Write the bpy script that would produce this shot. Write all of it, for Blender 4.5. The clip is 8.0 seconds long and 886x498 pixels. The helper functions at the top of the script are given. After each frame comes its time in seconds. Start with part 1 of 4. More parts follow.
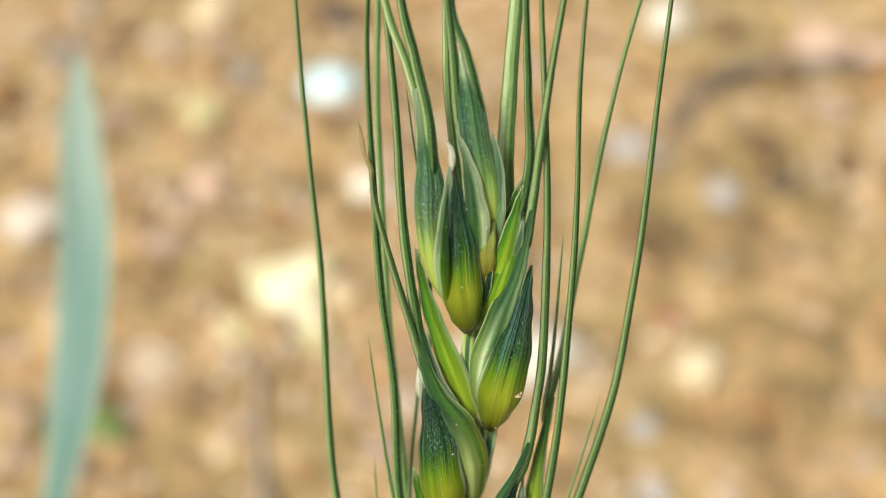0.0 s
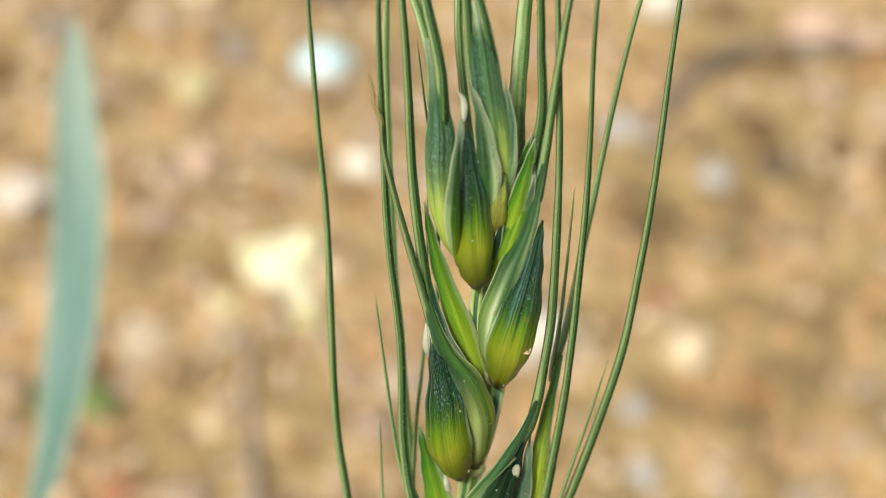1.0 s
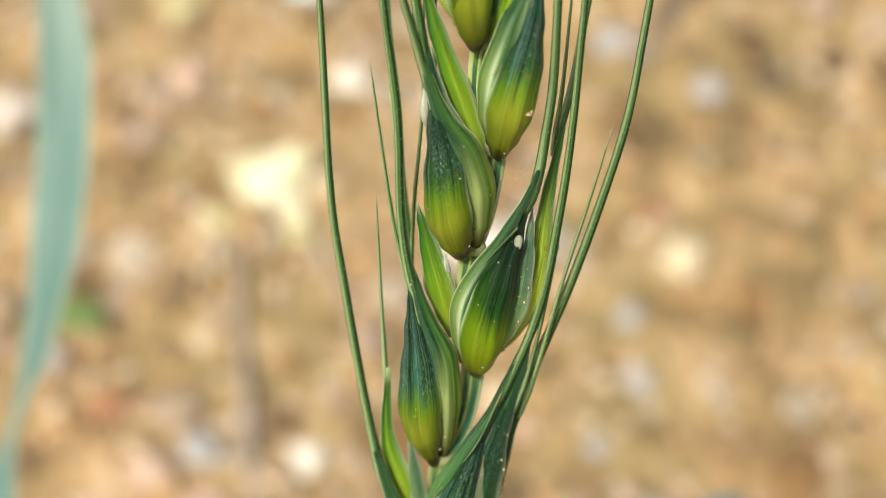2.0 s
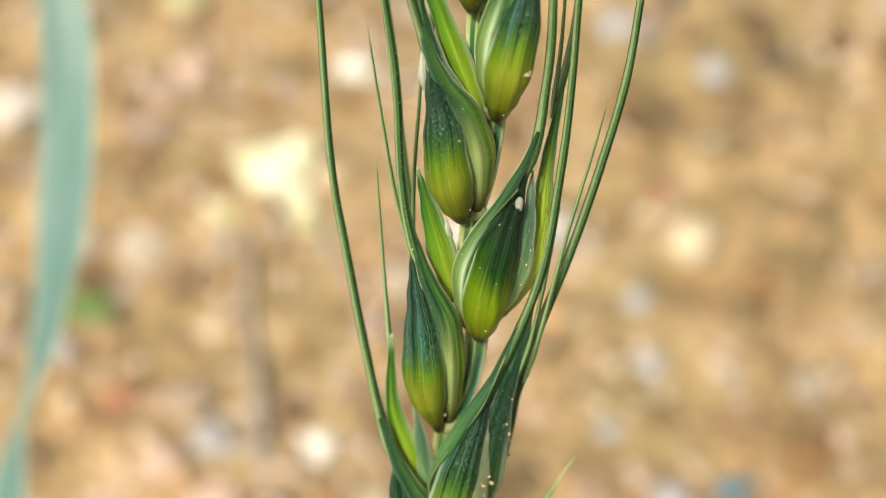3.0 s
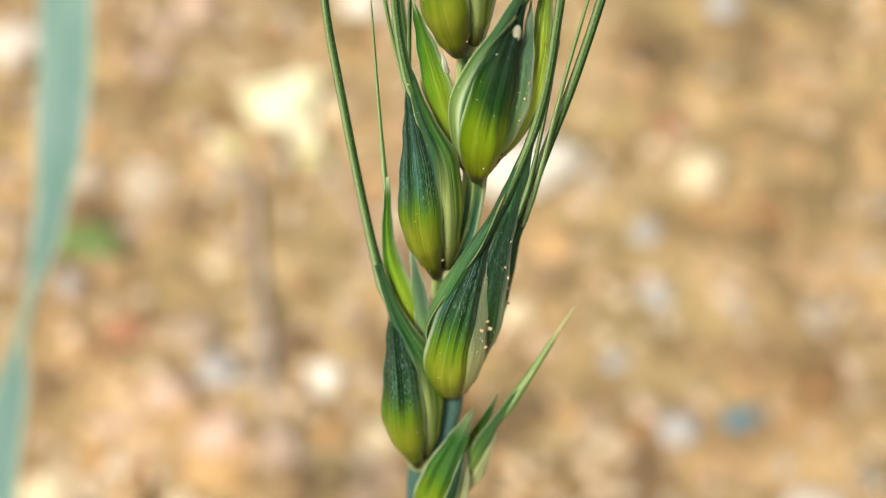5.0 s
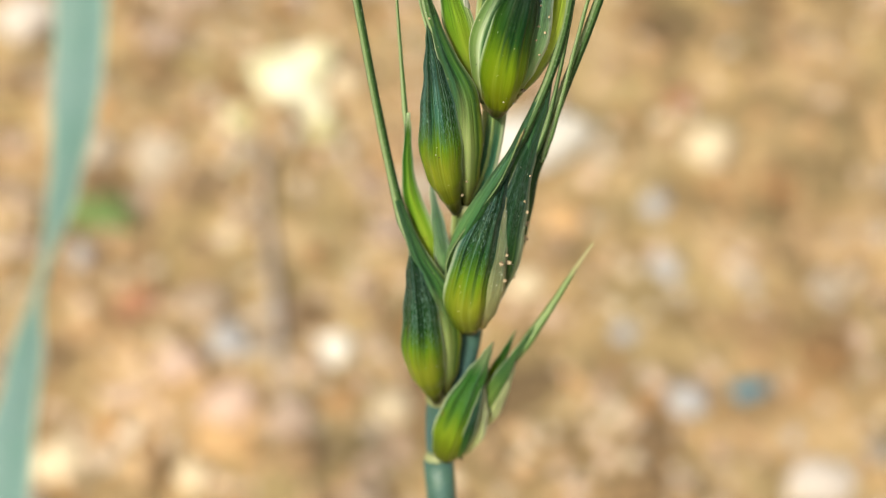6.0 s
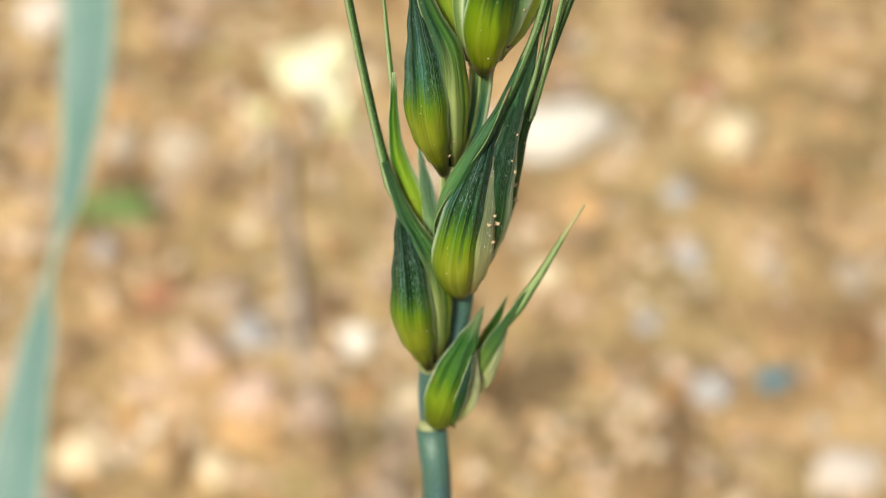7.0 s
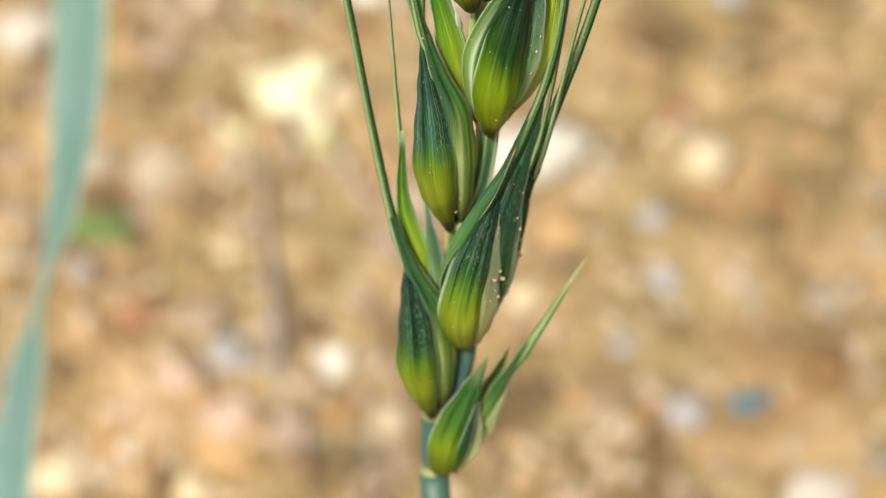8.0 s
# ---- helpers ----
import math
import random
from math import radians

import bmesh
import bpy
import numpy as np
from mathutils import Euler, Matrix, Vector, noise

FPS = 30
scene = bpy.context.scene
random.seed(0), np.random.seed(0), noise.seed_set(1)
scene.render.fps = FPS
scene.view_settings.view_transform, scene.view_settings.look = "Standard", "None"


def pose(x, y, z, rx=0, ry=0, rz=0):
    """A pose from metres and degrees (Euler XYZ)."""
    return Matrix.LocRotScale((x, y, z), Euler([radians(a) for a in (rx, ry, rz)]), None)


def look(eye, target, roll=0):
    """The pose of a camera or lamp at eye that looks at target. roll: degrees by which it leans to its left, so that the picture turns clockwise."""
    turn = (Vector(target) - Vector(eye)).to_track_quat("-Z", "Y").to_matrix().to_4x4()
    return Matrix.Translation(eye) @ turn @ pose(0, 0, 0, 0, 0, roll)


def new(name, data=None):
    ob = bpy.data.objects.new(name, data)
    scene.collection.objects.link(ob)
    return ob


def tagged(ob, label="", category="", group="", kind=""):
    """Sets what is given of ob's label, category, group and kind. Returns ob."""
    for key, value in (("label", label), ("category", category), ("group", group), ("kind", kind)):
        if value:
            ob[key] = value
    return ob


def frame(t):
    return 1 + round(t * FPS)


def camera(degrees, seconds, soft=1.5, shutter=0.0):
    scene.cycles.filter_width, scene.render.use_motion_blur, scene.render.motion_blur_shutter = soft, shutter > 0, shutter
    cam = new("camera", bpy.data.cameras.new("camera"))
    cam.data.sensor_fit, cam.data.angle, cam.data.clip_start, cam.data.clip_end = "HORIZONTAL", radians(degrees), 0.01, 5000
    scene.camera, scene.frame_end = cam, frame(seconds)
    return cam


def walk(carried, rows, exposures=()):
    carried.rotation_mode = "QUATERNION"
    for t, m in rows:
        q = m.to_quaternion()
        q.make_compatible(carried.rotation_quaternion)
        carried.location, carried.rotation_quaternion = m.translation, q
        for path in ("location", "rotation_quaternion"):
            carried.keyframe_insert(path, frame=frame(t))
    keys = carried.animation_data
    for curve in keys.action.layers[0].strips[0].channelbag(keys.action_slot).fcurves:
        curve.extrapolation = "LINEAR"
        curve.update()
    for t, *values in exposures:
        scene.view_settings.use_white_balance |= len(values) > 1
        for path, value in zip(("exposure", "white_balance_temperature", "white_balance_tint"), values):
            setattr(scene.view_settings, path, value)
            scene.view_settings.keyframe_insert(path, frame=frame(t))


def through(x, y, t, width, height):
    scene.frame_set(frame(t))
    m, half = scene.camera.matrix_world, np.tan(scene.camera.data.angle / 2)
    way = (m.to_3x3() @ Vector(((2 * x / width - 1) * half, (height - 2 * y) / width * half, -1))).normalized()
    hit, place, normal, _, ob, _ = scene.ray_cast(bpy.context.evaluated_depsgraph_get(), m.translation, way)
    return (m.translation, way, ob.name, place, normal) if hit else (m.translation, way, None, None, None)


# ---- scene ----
CM = 0.01
cam = camera(36.0, 8.0, 1.1)
cam.data.dof.use_dof = True
cam.data.dof.focus_distance = 6.8 * CM
cam.data.dof.aperture_fstop = 26.0
# seconds, eye in centimetres, turn in degrees
PATH = [
    (0.0, 0.000, -0.000, 24.132, 41.99, 0.01, 0.00),
    (0.5, -0.104, 0.214, 24.321, 42.20, -0.98, 0.24),
    (1.0, -0.108, -0.053, 23.959, 41.37, -0.83, 0.15),
    (1.5, -0.053, -0.336, 23.458, 40.37, -0.69, -0.14),
    (1.7, -0.146, -0.468, 23.220, 39.87, -0.82, -0.30),
    (2.8, -0.104, -0.695, 23.131, 39.22, -0.17, -1.32),
    (3.0, -0.099, -0.709, 23.078, 39.20, 0.26, -1.15),
    (3.5, 0.011, -0.705, 22.985, 39.02, 0.72, -1.12),
    (4.0, 0.056, -0.723, 22.935, 38.97, 0.70, -1.10),
    (4.5, -0.064, -0.844, 22.782, 38.59, 0.75, -1.40),
    (5.0, -0.046, -1.098, 22.560, 37.64, 0.67, -1.02),
    (6.5, -0.146, -1.398, 22.394, 36.96, 1.33, -0.61),
    (7.0, 0.108, -1.452, 22.253, 37.05, 2.23, -0.34),
    (7.5, -0.220, -1.489, 22.280, 36.80, 1.44, -0.74),
    (8.0, -0.088, -1.385, 22.548, 37.50, 0.97, -0.95),
]
EXPOSURE, KELVIN, TINT = 0.24, 7050.0, 4.0
walk(cam, [(t, pose(x * CM, y * CM, z * CM, rx, ry, rz)) for t, x, y, z, rx, ry, rz in PATH], [(t, EXPOSURE + more, KELVIN, TINT) for t, more in ((0.0, -0.05), (1.0, -0.1), (1.7, -0.06), (3.5, 0.02), (5.0, 0.0), (6.5, -0.05), (7.5, -0.06), (8.0, -0.04))])

# ---- light: a bright, thinly clouded sky with a soft sun ----
SUN_UP, SUN_TURN = 58.0, 215.0
world = bpy.data.worlds.new("sky")
scene.world = world
world.use_nodes = True
wt = world.node_tree
sky = wt.nodes.new("ShaderNodeTexSky")
sky.sky_type, sky.sun_disc = "NISHITA", False
sky.sun_elevation, sky.sun_rotation = radians(SUN_UP), radians(SUN_TURN)
sky.air_density, sky.dust_density, sky.ozone_density = 0.8, 7.0, 0.4
wt.links.new(sky.outputs["Color"], wt.nodes["Background"].inputs["Color"])
wt.nodes["Background"].inputs["Strength"].default_value = 0.1
sun = new("sun", bpy.data.lights.new("sun", "SUN"))
sun.data.energy, sun.data.angle, sun.data.color = 3.1, radians(9), (1.0, 0.95, 0.86)
away = Vector((math.sin(radians(SUN_TURN)) * math.cos(radians(SUN_UP)), math.cos(radians(SUN_TURN)) * math.cos(radians(SUN_UP)), math.sin(radians(SUN_UP))))
sun.matrix_world = look(away * 3, (0, 0, 0))


# ---- materials ----
class Nodes:
    """A material's node tree with short calls."""

    def __init__(self, name):
        self.mat = bpy.data.materials.new(name)
        self.mat.use_nodes = True
        self.tree = self.mat.node_tree
        self.bsdf = self.tree.nodes["Principled BSDF"]

    def add(self, kind, **sockets):
        node = self.tree.nodes.new("ShaderNode" + kind)
        for key, value in sockets.items():
            self.put(node.inputs[key.replace("_", " ")], value)
        return node

    def put(self, socket, value):
        if isinstance(value, bpy.types.NodeSocket):
            self.tree.links.new(value, socket)
        else:
            socket.default_value = value

    def ramp(self, fac, stops, ease="LINEAR"):
        node = self.add("ValToRGB", Fac=fac)
        node.color_ramp.interpolation = ease
        els = node.color_ramp.elements
        while len(els) < len(stops):
            els.new(0.5)
        for el, (at, col) in zip(els, stops):
            el.position = at
            el.color = (*col, 1) if not isinstance(col, float) else (col, col, col, 1)
        return node.outputs["Color"]

    def math(self, op, a, b=0.0, c=0.0):
        node = self.add("Math")
        node.operation = op
        for i, v in enumerate((a, b, c)):
            self.put(node.inputs[i], v)
        return node.outputs[0]

    def mix(self, fac, a, b, how="MIX"):
        node = self.add("Mix")
        node.data_type, node.blend_type = "RGBA", how
        self.put(node.inputs["Factor"], fac)
        self.put(node.inputs[6], a if isinstance(a, bpy.types.NodeSocket) else (*a, 1))
        self.put(node.inputs[7], b if isinstance(b, bpy.types.NodeSocket) else (*b, 1))
        return node.outputs[2]

    def richer(self, colour, depth, gain):
        """A skin's colours with more contrast between its pale and its dark tones."""
        deep = self.add("Gamma", Color=colour, Gamma=depth).outputs[0]
        return self.mix(1.0, deep, (gain, gain, gain), "MULTIPLY")

    def noise(self, vec, scale, detail=4.0, rough=0.55):
        node = self.add("TexNoise", Scale=scale, Detail=detail, Roughness=rough)
        if vec is not None:
            self.put(node.inputs["Vector"], vec)
        return node.outputs["Fac"]

    def stretched(self, vec, x, y, z=1.0):
        node = self.add("Mapping", Vector=vec, Scale=(x, y, z))
        return node.outputs["Vector"]

    def bump(self, height, strength, distance):
        node = self.add("Bump", Height=height, Strength=strength, Distance=distance)
        self.put(self.bsdf.inputs["Normal"], node.outputs["Normal"])
        return node

    def done(self, colour, rough=0.5, through=0.0, spec=0.5, flesh=0.0):
        if flesh:
            self.put(self.bsdf.inputs["Subsurface Weight"], flesh)
            self.put(self.bsdf.inputs["Subsurface Radius"], (0.6, 1.0, 0.25))
            self.put(self.bsdf.inputs["Subsurface Scale"], 0.0002)
        self.put(self.bsdf.inputs["Base Color"], colour)
        self.put(self.bsdf.inputs["Roughness"], rough)
        self.put(self.bsdf.inputs["Specular IOR Level"], spec)
        if through:
            lucent = self.add("BsdfTranslucent", Color=colour)
            both = self.add("MixShader", Fac=through)
            out = self.tree.nodes["Material Output"]
            self.tree.links.new(self.bsdf.outputs[0], both.inputs[1])
            self.tree.links.new(lucent.outputs[0], both.inputs[2])
            self.tree.links.new(both.outputs[0], out.inputs["Surface"])
        return self.mat


def husk_material(name, stops, veins=0.8, across=None, share=0.8, hair=1.0, rag=0.3, rims=0.0, wax=0.3, gloss=0.14, upper=None, sides=0.0):
    """The skin of a husk: colour runs from its base to its tip, in bands across it where it is folded, with a few dark
    veins, pale margins and short hairs; shade and sheen are painted in too.
    """
    n = Nodes(name)
    uv = n.add("UVMap").outputs["UV"]
    split = n.add("SeparateXYZ", Vector=uv)
    u, v = split.outputs["X"], split.outputs["Y"]
    geo = n.add("TexCoord").outputs["Object"]
    rand = n.add("ObjectInfo").outputs["Random"]
    own = n.add("CombineXYZ", X=n.math("ADD", u, n.math("MULTIPLY", rand, 7.0)), Y=v).outputs[0]
    blot = n.noise(n.stretched(own, 6, 3), 1.0, 3)
    streak = n.noise(n.stretched(own, 10, 0.5), 1.0, 3, 0.6)
    thin = n.noise(n.stretched(own, 44, 0.7), 1.0, 2, 0.6)
    both = n.math("MULTIPLY_ADD", thin, 0.28, n.math("MULTIPLY", streak, 0.72))
    shift = n.math("MULTIPLY_ADD", both, rag, n.math("MULTIPLY_ADD", blot, 0.1, -rag / 2 - 0.05))
    along = n.math("ADD", v, shift)
    col = n.ramp(along, stops)
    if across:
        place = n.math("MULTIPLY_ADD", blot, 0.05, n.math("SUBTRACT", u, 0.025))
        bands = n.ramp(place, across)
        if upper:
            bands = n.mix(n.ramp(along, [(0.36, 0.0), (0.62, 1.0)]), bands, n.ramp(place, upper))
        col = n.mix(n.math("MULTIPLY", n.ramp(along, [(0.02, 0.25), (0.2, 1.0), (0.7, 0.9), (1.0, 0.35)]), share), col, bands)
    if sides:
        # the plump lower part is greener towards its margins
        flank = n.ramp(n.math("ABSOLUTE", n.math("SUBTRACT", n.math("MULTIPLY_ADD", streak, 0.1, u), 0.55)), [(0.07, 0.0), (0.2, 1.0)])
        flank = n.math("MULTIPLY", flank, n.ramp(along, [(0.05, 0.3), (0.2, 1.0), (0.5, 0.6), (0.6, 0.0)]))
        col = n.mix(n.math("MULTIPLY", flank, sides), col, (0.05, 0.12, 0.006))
    # soft lighter and darker lengths
    soft = n.math("MULTIPLY", n.ramp(n.noise(n.stretched(own, 30, 0.6), 1.0, 2), [(0.5, 0.0), (0.68, 1.0)]), n.ramp(along, [(0.3, 0.1), (0.55, 0.04)]))
    col = n.mix(soft, col, (0.34, 0.42, 0.14))
    # dark veins run the length of the husk, some far down into the plump part
    thread = n.ramp(n.noise(n.stretched(own, 17, 0.16), 1.0, 1), [(0.54, 0.0), (0.556, 1.0), (0.6, 1.0), (0.616, 0.0)])
    fine = n.ramp(n.noise(n.stretched(own, 62, 0.35), 1.0, 1), [(0.6, 0.0), (0.66, 0.5)])
    line = n.math("MULTIPLY", n.math("MAXIMUM", thread, fine), n.ramp(along, [(0.34, 0.0), (0.55, 1.0)]))
    # short silvery hairs, lying lengthwise in patches over the upper part
    hairs = n.ramp(n.noise(n.stretched(own, 105, 42), 1.0, 3, 0.65), [(0.48, 0.0), (0.6, 1.0)])
    patch = n.ramp(n.noise(n.stretched(own, 9, 2.6), 1.0, 2), [(0.42, 0.12), (0.58, 1.0)])
    hairs = n.math("MULTIPLY", n.math("MULTIPLY", hairs, patch), n.ramp(along, [(0.42, 0.0), (0.58, min(1.0, 0.62 * hair)), (0.85, min(1.0, 0.5 * hair))]))
    col = n.mix(hairs, col, (0.22, 0.35, 0.31))
    # thin pale lines between the veins
    pale = n.math("MULTIPLY", n.ramp(n.noise(n.stretched(own, 75, 0.4), 1.0, 1), [(0.6, 0.0), (0.66, 0.38)]), n.ramp(along, [(0.35, 0.1), (0.6, 1.0)]))
    col = n.mix(n.math("MULTIPLY", pale, min(1.0, veins * hair)), col, (0.22, 0.36, 0.3))
    # bluish sheen of the waxy upper part, its highlights painted in as lengthwise bands
    sheen = n.math("MULTIPLY", n.ramp(n.noise(n.stretched(own, 11, 0.9), 1.0, 3, 0.6), [(0.5, 0.0), (0.64, 1.0)]), n.ramp(along, [(0.44, 0.0), (0.58, min(1.0, 0.36 * hair)), (0.9, 0.24 * hair)]))
    col = n.mix(sheen, col, (0.1, 0.24, 0.24))
    col = n.mix(n.math("MULTIPLY", line, veins), col, (0.004, 0.026, 0.008))
    if rims:
        # pale margins, with the brightness of backlit edges added to their colour
        side = n.math("ABSOLUTE", n.math("SUBTRACT", n.math("ABSOLUTE", n.math("SUBTRACT", n.math("MULTIPLY_ADD", blot, 0.03, u), 0.515)), 0.235))
        edge = n.math("MULTIPLY", n.ramp(side, [(0.018, 1.0), (0.04, 0.0)]), n.ramp(along, [(0.15, 0.2), (0.4, 1.0)]))
        col = n.mix(n.math("MULTIPLY", edge, rims), col, (0.44, 0.54, 0.4))
    specks = n.ramp(n.noise(geo, 5200.0, 1), [(0.76, 0.0), (0.79, 1.0)])
    col = n.mix(n.math("MULTIPLY", specks, 0.4), col, (0.5, 0.47, 0.32))
    dirt = n.ramp(n.noise(geo, 1300.0, 3), [(0.66, 0.0), (0.73, 1.0)])
    col = n.mix(n.math("MULTIPLY", dirt, 0.35), col, (0.16, 0.1, 0.035))
    col = n.richer(col, 1.12, 1.52)
    grain = n.math("MULTIPLY", n.noise(n.stretched(own, 70, 7), 1.0, 3), n.ramp(along, [(0.3, 0.08), (0.6, 0.5)]))
    tall = n.math("ADD", n.math("MULTIPLY", both, 0.4), n.math("ADD", n.math("MULTIPLY", hairs, 1.5), grain))
    n.bump(n.math("SUBTRACT", tall, n.math("MULTIPLY", line, 0.5)), 1.0, 0.00018)
    return n.done(col, n.math("MULTIPLY_ADD", blot, 0.2, wax - 0.05), 0.0, gloss, 0.15)


LEAFY = (0.024, 0.082, 0.022)
# the darkest first stops paint in the shading at the husk's foot
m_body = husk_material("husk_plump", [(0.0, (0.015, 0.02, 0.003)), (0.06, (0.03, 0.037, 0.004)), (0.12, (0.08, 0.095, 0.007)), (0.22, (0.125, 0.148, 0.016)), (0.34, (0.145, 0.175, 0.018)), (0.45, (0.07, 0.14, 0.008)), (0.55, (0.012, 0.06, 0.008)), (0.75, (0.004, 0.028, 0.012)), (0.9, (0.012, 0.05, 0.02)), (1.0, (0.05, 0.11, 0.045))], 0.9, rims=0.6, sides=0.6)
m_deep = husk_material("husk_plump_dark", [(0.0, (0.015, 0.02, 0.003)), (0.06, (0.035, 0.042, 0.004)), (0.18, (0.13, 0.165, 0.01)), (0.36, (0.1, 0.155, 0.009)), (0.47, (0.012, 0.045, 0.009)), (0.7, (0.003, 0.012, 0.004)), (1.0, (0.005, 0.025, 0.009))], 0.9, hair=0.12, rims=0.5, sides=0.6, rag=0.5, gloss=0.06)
m_top = husk_material("husk_top", [(0.0, (0.15, 0.12, 0.03)), (0.13, (0.2, 0.19, 0.04)), (0.27, (0.22, 0.28, 0.07)), (0.44, (0.15, 0.25, 0.08)), (0.58, (0.085, 0.18, 0.075)), (0.83, (0.05, 0.13, 0.055)), (0.91, (0.26, 0.34, 0.2)), (1.0, (0.4, 0.48, 0.34))], 0.5, rims=0.6, hair=1.2, rag=0.2)
m_neck = husk_material("husk_necked", [(0.0, (0.2, 0.25, 0.05)), (0.36, (0.26, 0.34, 0.09)), (0.5, (0.15, 0.25, 0.1)), (0.6, (0.075, 0.165, 0.075)), (0.76, (0.05, 0.13, 0.05)), (0.88, (0.24, 0.33, 0.17)), (1.0, (0.4, 0.48, 0.32))], 0.5, rims=0.7, hair=1.4, rag=0.22)
FLAP = [(0.0, (0.06, 0.055, 0.012)), (0.2, (0.14, 0.17, 0.03)), (0.45, (0.1, 0.16, 0.04)), (0.65, LEAFY), (1.0, (0.03, 0.085, 0.035))]
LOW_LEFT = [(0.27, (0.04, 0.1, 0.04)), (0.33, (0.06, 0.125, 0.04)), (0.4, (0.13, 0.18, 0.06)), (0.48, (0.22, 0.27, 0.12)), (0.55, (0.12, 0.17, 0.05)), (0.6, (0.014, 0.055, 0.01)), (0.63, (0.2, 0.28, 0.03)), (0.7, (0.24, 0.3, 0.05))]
# the near-black stop at 0.455 puts the shade of the crease into the colour
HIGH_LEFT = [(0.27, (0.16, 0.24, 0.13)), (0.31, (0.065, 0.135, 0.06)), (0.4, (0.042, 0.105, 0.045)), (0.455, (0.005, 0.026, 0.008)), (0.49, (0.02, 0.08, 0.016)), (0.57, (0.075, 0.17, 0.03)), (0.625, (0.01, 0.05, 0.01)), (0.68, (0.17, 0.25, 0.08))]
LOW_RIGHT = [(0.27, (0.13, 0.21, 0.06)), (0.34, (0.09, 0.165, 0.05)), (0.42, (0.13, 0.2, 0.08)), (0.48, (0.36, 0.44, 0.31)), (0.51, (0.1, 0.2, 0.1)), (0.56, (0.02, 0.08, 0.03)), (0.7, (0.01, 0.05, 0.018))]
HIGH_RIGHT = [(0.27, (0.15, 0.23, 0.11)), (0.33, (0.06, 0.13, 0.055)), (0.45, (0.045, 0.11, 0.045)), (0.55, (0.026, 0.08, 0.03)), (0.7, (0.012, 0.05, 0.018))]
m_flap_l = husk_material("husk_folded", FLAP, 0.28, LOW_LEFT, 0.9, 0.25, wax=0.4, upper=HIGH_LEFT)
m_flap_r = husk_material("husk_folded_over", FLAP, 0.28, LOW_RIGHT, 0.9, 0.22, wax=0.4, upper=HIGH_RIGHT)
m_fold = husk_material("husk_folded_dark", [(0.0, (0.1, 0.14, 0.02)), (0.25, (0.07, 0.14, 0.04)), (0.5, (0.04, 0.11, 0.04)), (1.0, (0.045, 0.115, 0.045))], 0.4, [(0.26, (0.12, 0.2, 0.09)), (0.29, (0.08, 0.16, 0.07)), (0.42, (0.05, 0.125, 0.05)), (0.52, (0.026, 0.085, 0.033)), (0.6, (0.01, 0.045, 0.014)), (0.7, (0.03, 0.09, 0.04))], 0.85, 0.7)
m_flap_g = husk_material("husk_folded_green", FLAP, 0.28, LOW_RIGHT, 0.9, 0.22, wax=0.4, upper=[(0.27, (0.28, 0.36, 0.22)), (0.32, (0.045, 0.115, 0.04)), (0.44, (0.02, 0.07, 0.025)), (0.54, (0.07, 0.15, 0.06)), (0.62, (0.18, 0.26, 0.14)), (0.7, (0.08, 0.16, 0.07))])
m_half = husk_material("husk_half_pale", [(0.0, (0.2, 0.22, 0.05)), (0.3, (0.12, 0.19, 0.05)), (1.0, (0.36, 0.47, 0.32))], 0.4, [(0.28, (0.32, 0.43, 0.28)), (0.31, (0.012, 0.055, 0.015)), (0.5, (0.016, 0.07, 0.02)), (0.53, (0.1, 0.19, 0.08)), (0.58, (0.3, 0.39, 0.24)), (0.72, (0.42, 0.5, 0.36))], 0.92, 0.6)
m_bright = husk_material("husk_young", [(0.0, (0.17, 0.21, 0.05)), (0.25, (0.21, 0.275, 0.035)), (0.5, (0.12, 0.225, 0.018)), (0.72, (0.022, 0.12, 0.01)), (0.92, (0.022, 0.1, 0.016)), (1.0, (0.5, 0.6, 0.4))], 0.35, [(0.29, (0.5, 0.6, 0.42)), (0.34, (0.02, 0.1, 0.01)), (0.42, (0.06, 0.16, 0.012)), (0.52, (0.2, 0.28, 0.035)), (0.6, (0.1, 0.2, 0.018)), (0.66, (0.45, 0.55, 0.36))], 0.5, 0.05, rag=0.5)
m_small = husk_material("husk_small", [(0.0, (0.03, 0.04, 0.005)), (0.2, (0.075, 0.1, 0.007)), (0.34, (0.11, 0.16, 0.012)), (0.5, (0.045, 0.12, 0.012)), (0.75, (0.022, 0.095, 0.014)), (1.0, (0.25, 0.31, 0.17))], 0.6, hair=0.2, rims=0.75, sides=0.5)
m_young_small = husk_material("husk_small_green", [(0.0, (0.14, 0.15, 0.05)), (0.3, (0.12, 0.18, 0.05)), (0.6, (0.05, 0.13, 0.03)), (1.0, (0.08, 0.16, 0.06))], 0.5, hair=0.3, rims=0.8)
m_pale = husk_material("husk_papery", [(0.0, (0.26, 0.28, 0.07)), (0.4, (0.17, 0.25, 0.09)), (0.75, (0.12, 0.22, 0.14)), (1.0, (0.5, 0.56, 0.44))], 0.5, [(0.3, (0.5, 0.6, 0.46)), (0.35, (0.2, 0.3, 0.16)), (0.5, (0.08, 0.18, 0.09)), (0.6, (0.15, 0.26, 0.16)), (0.68, (0.5, 0.6, 0.48))], 0.75, 0.8)
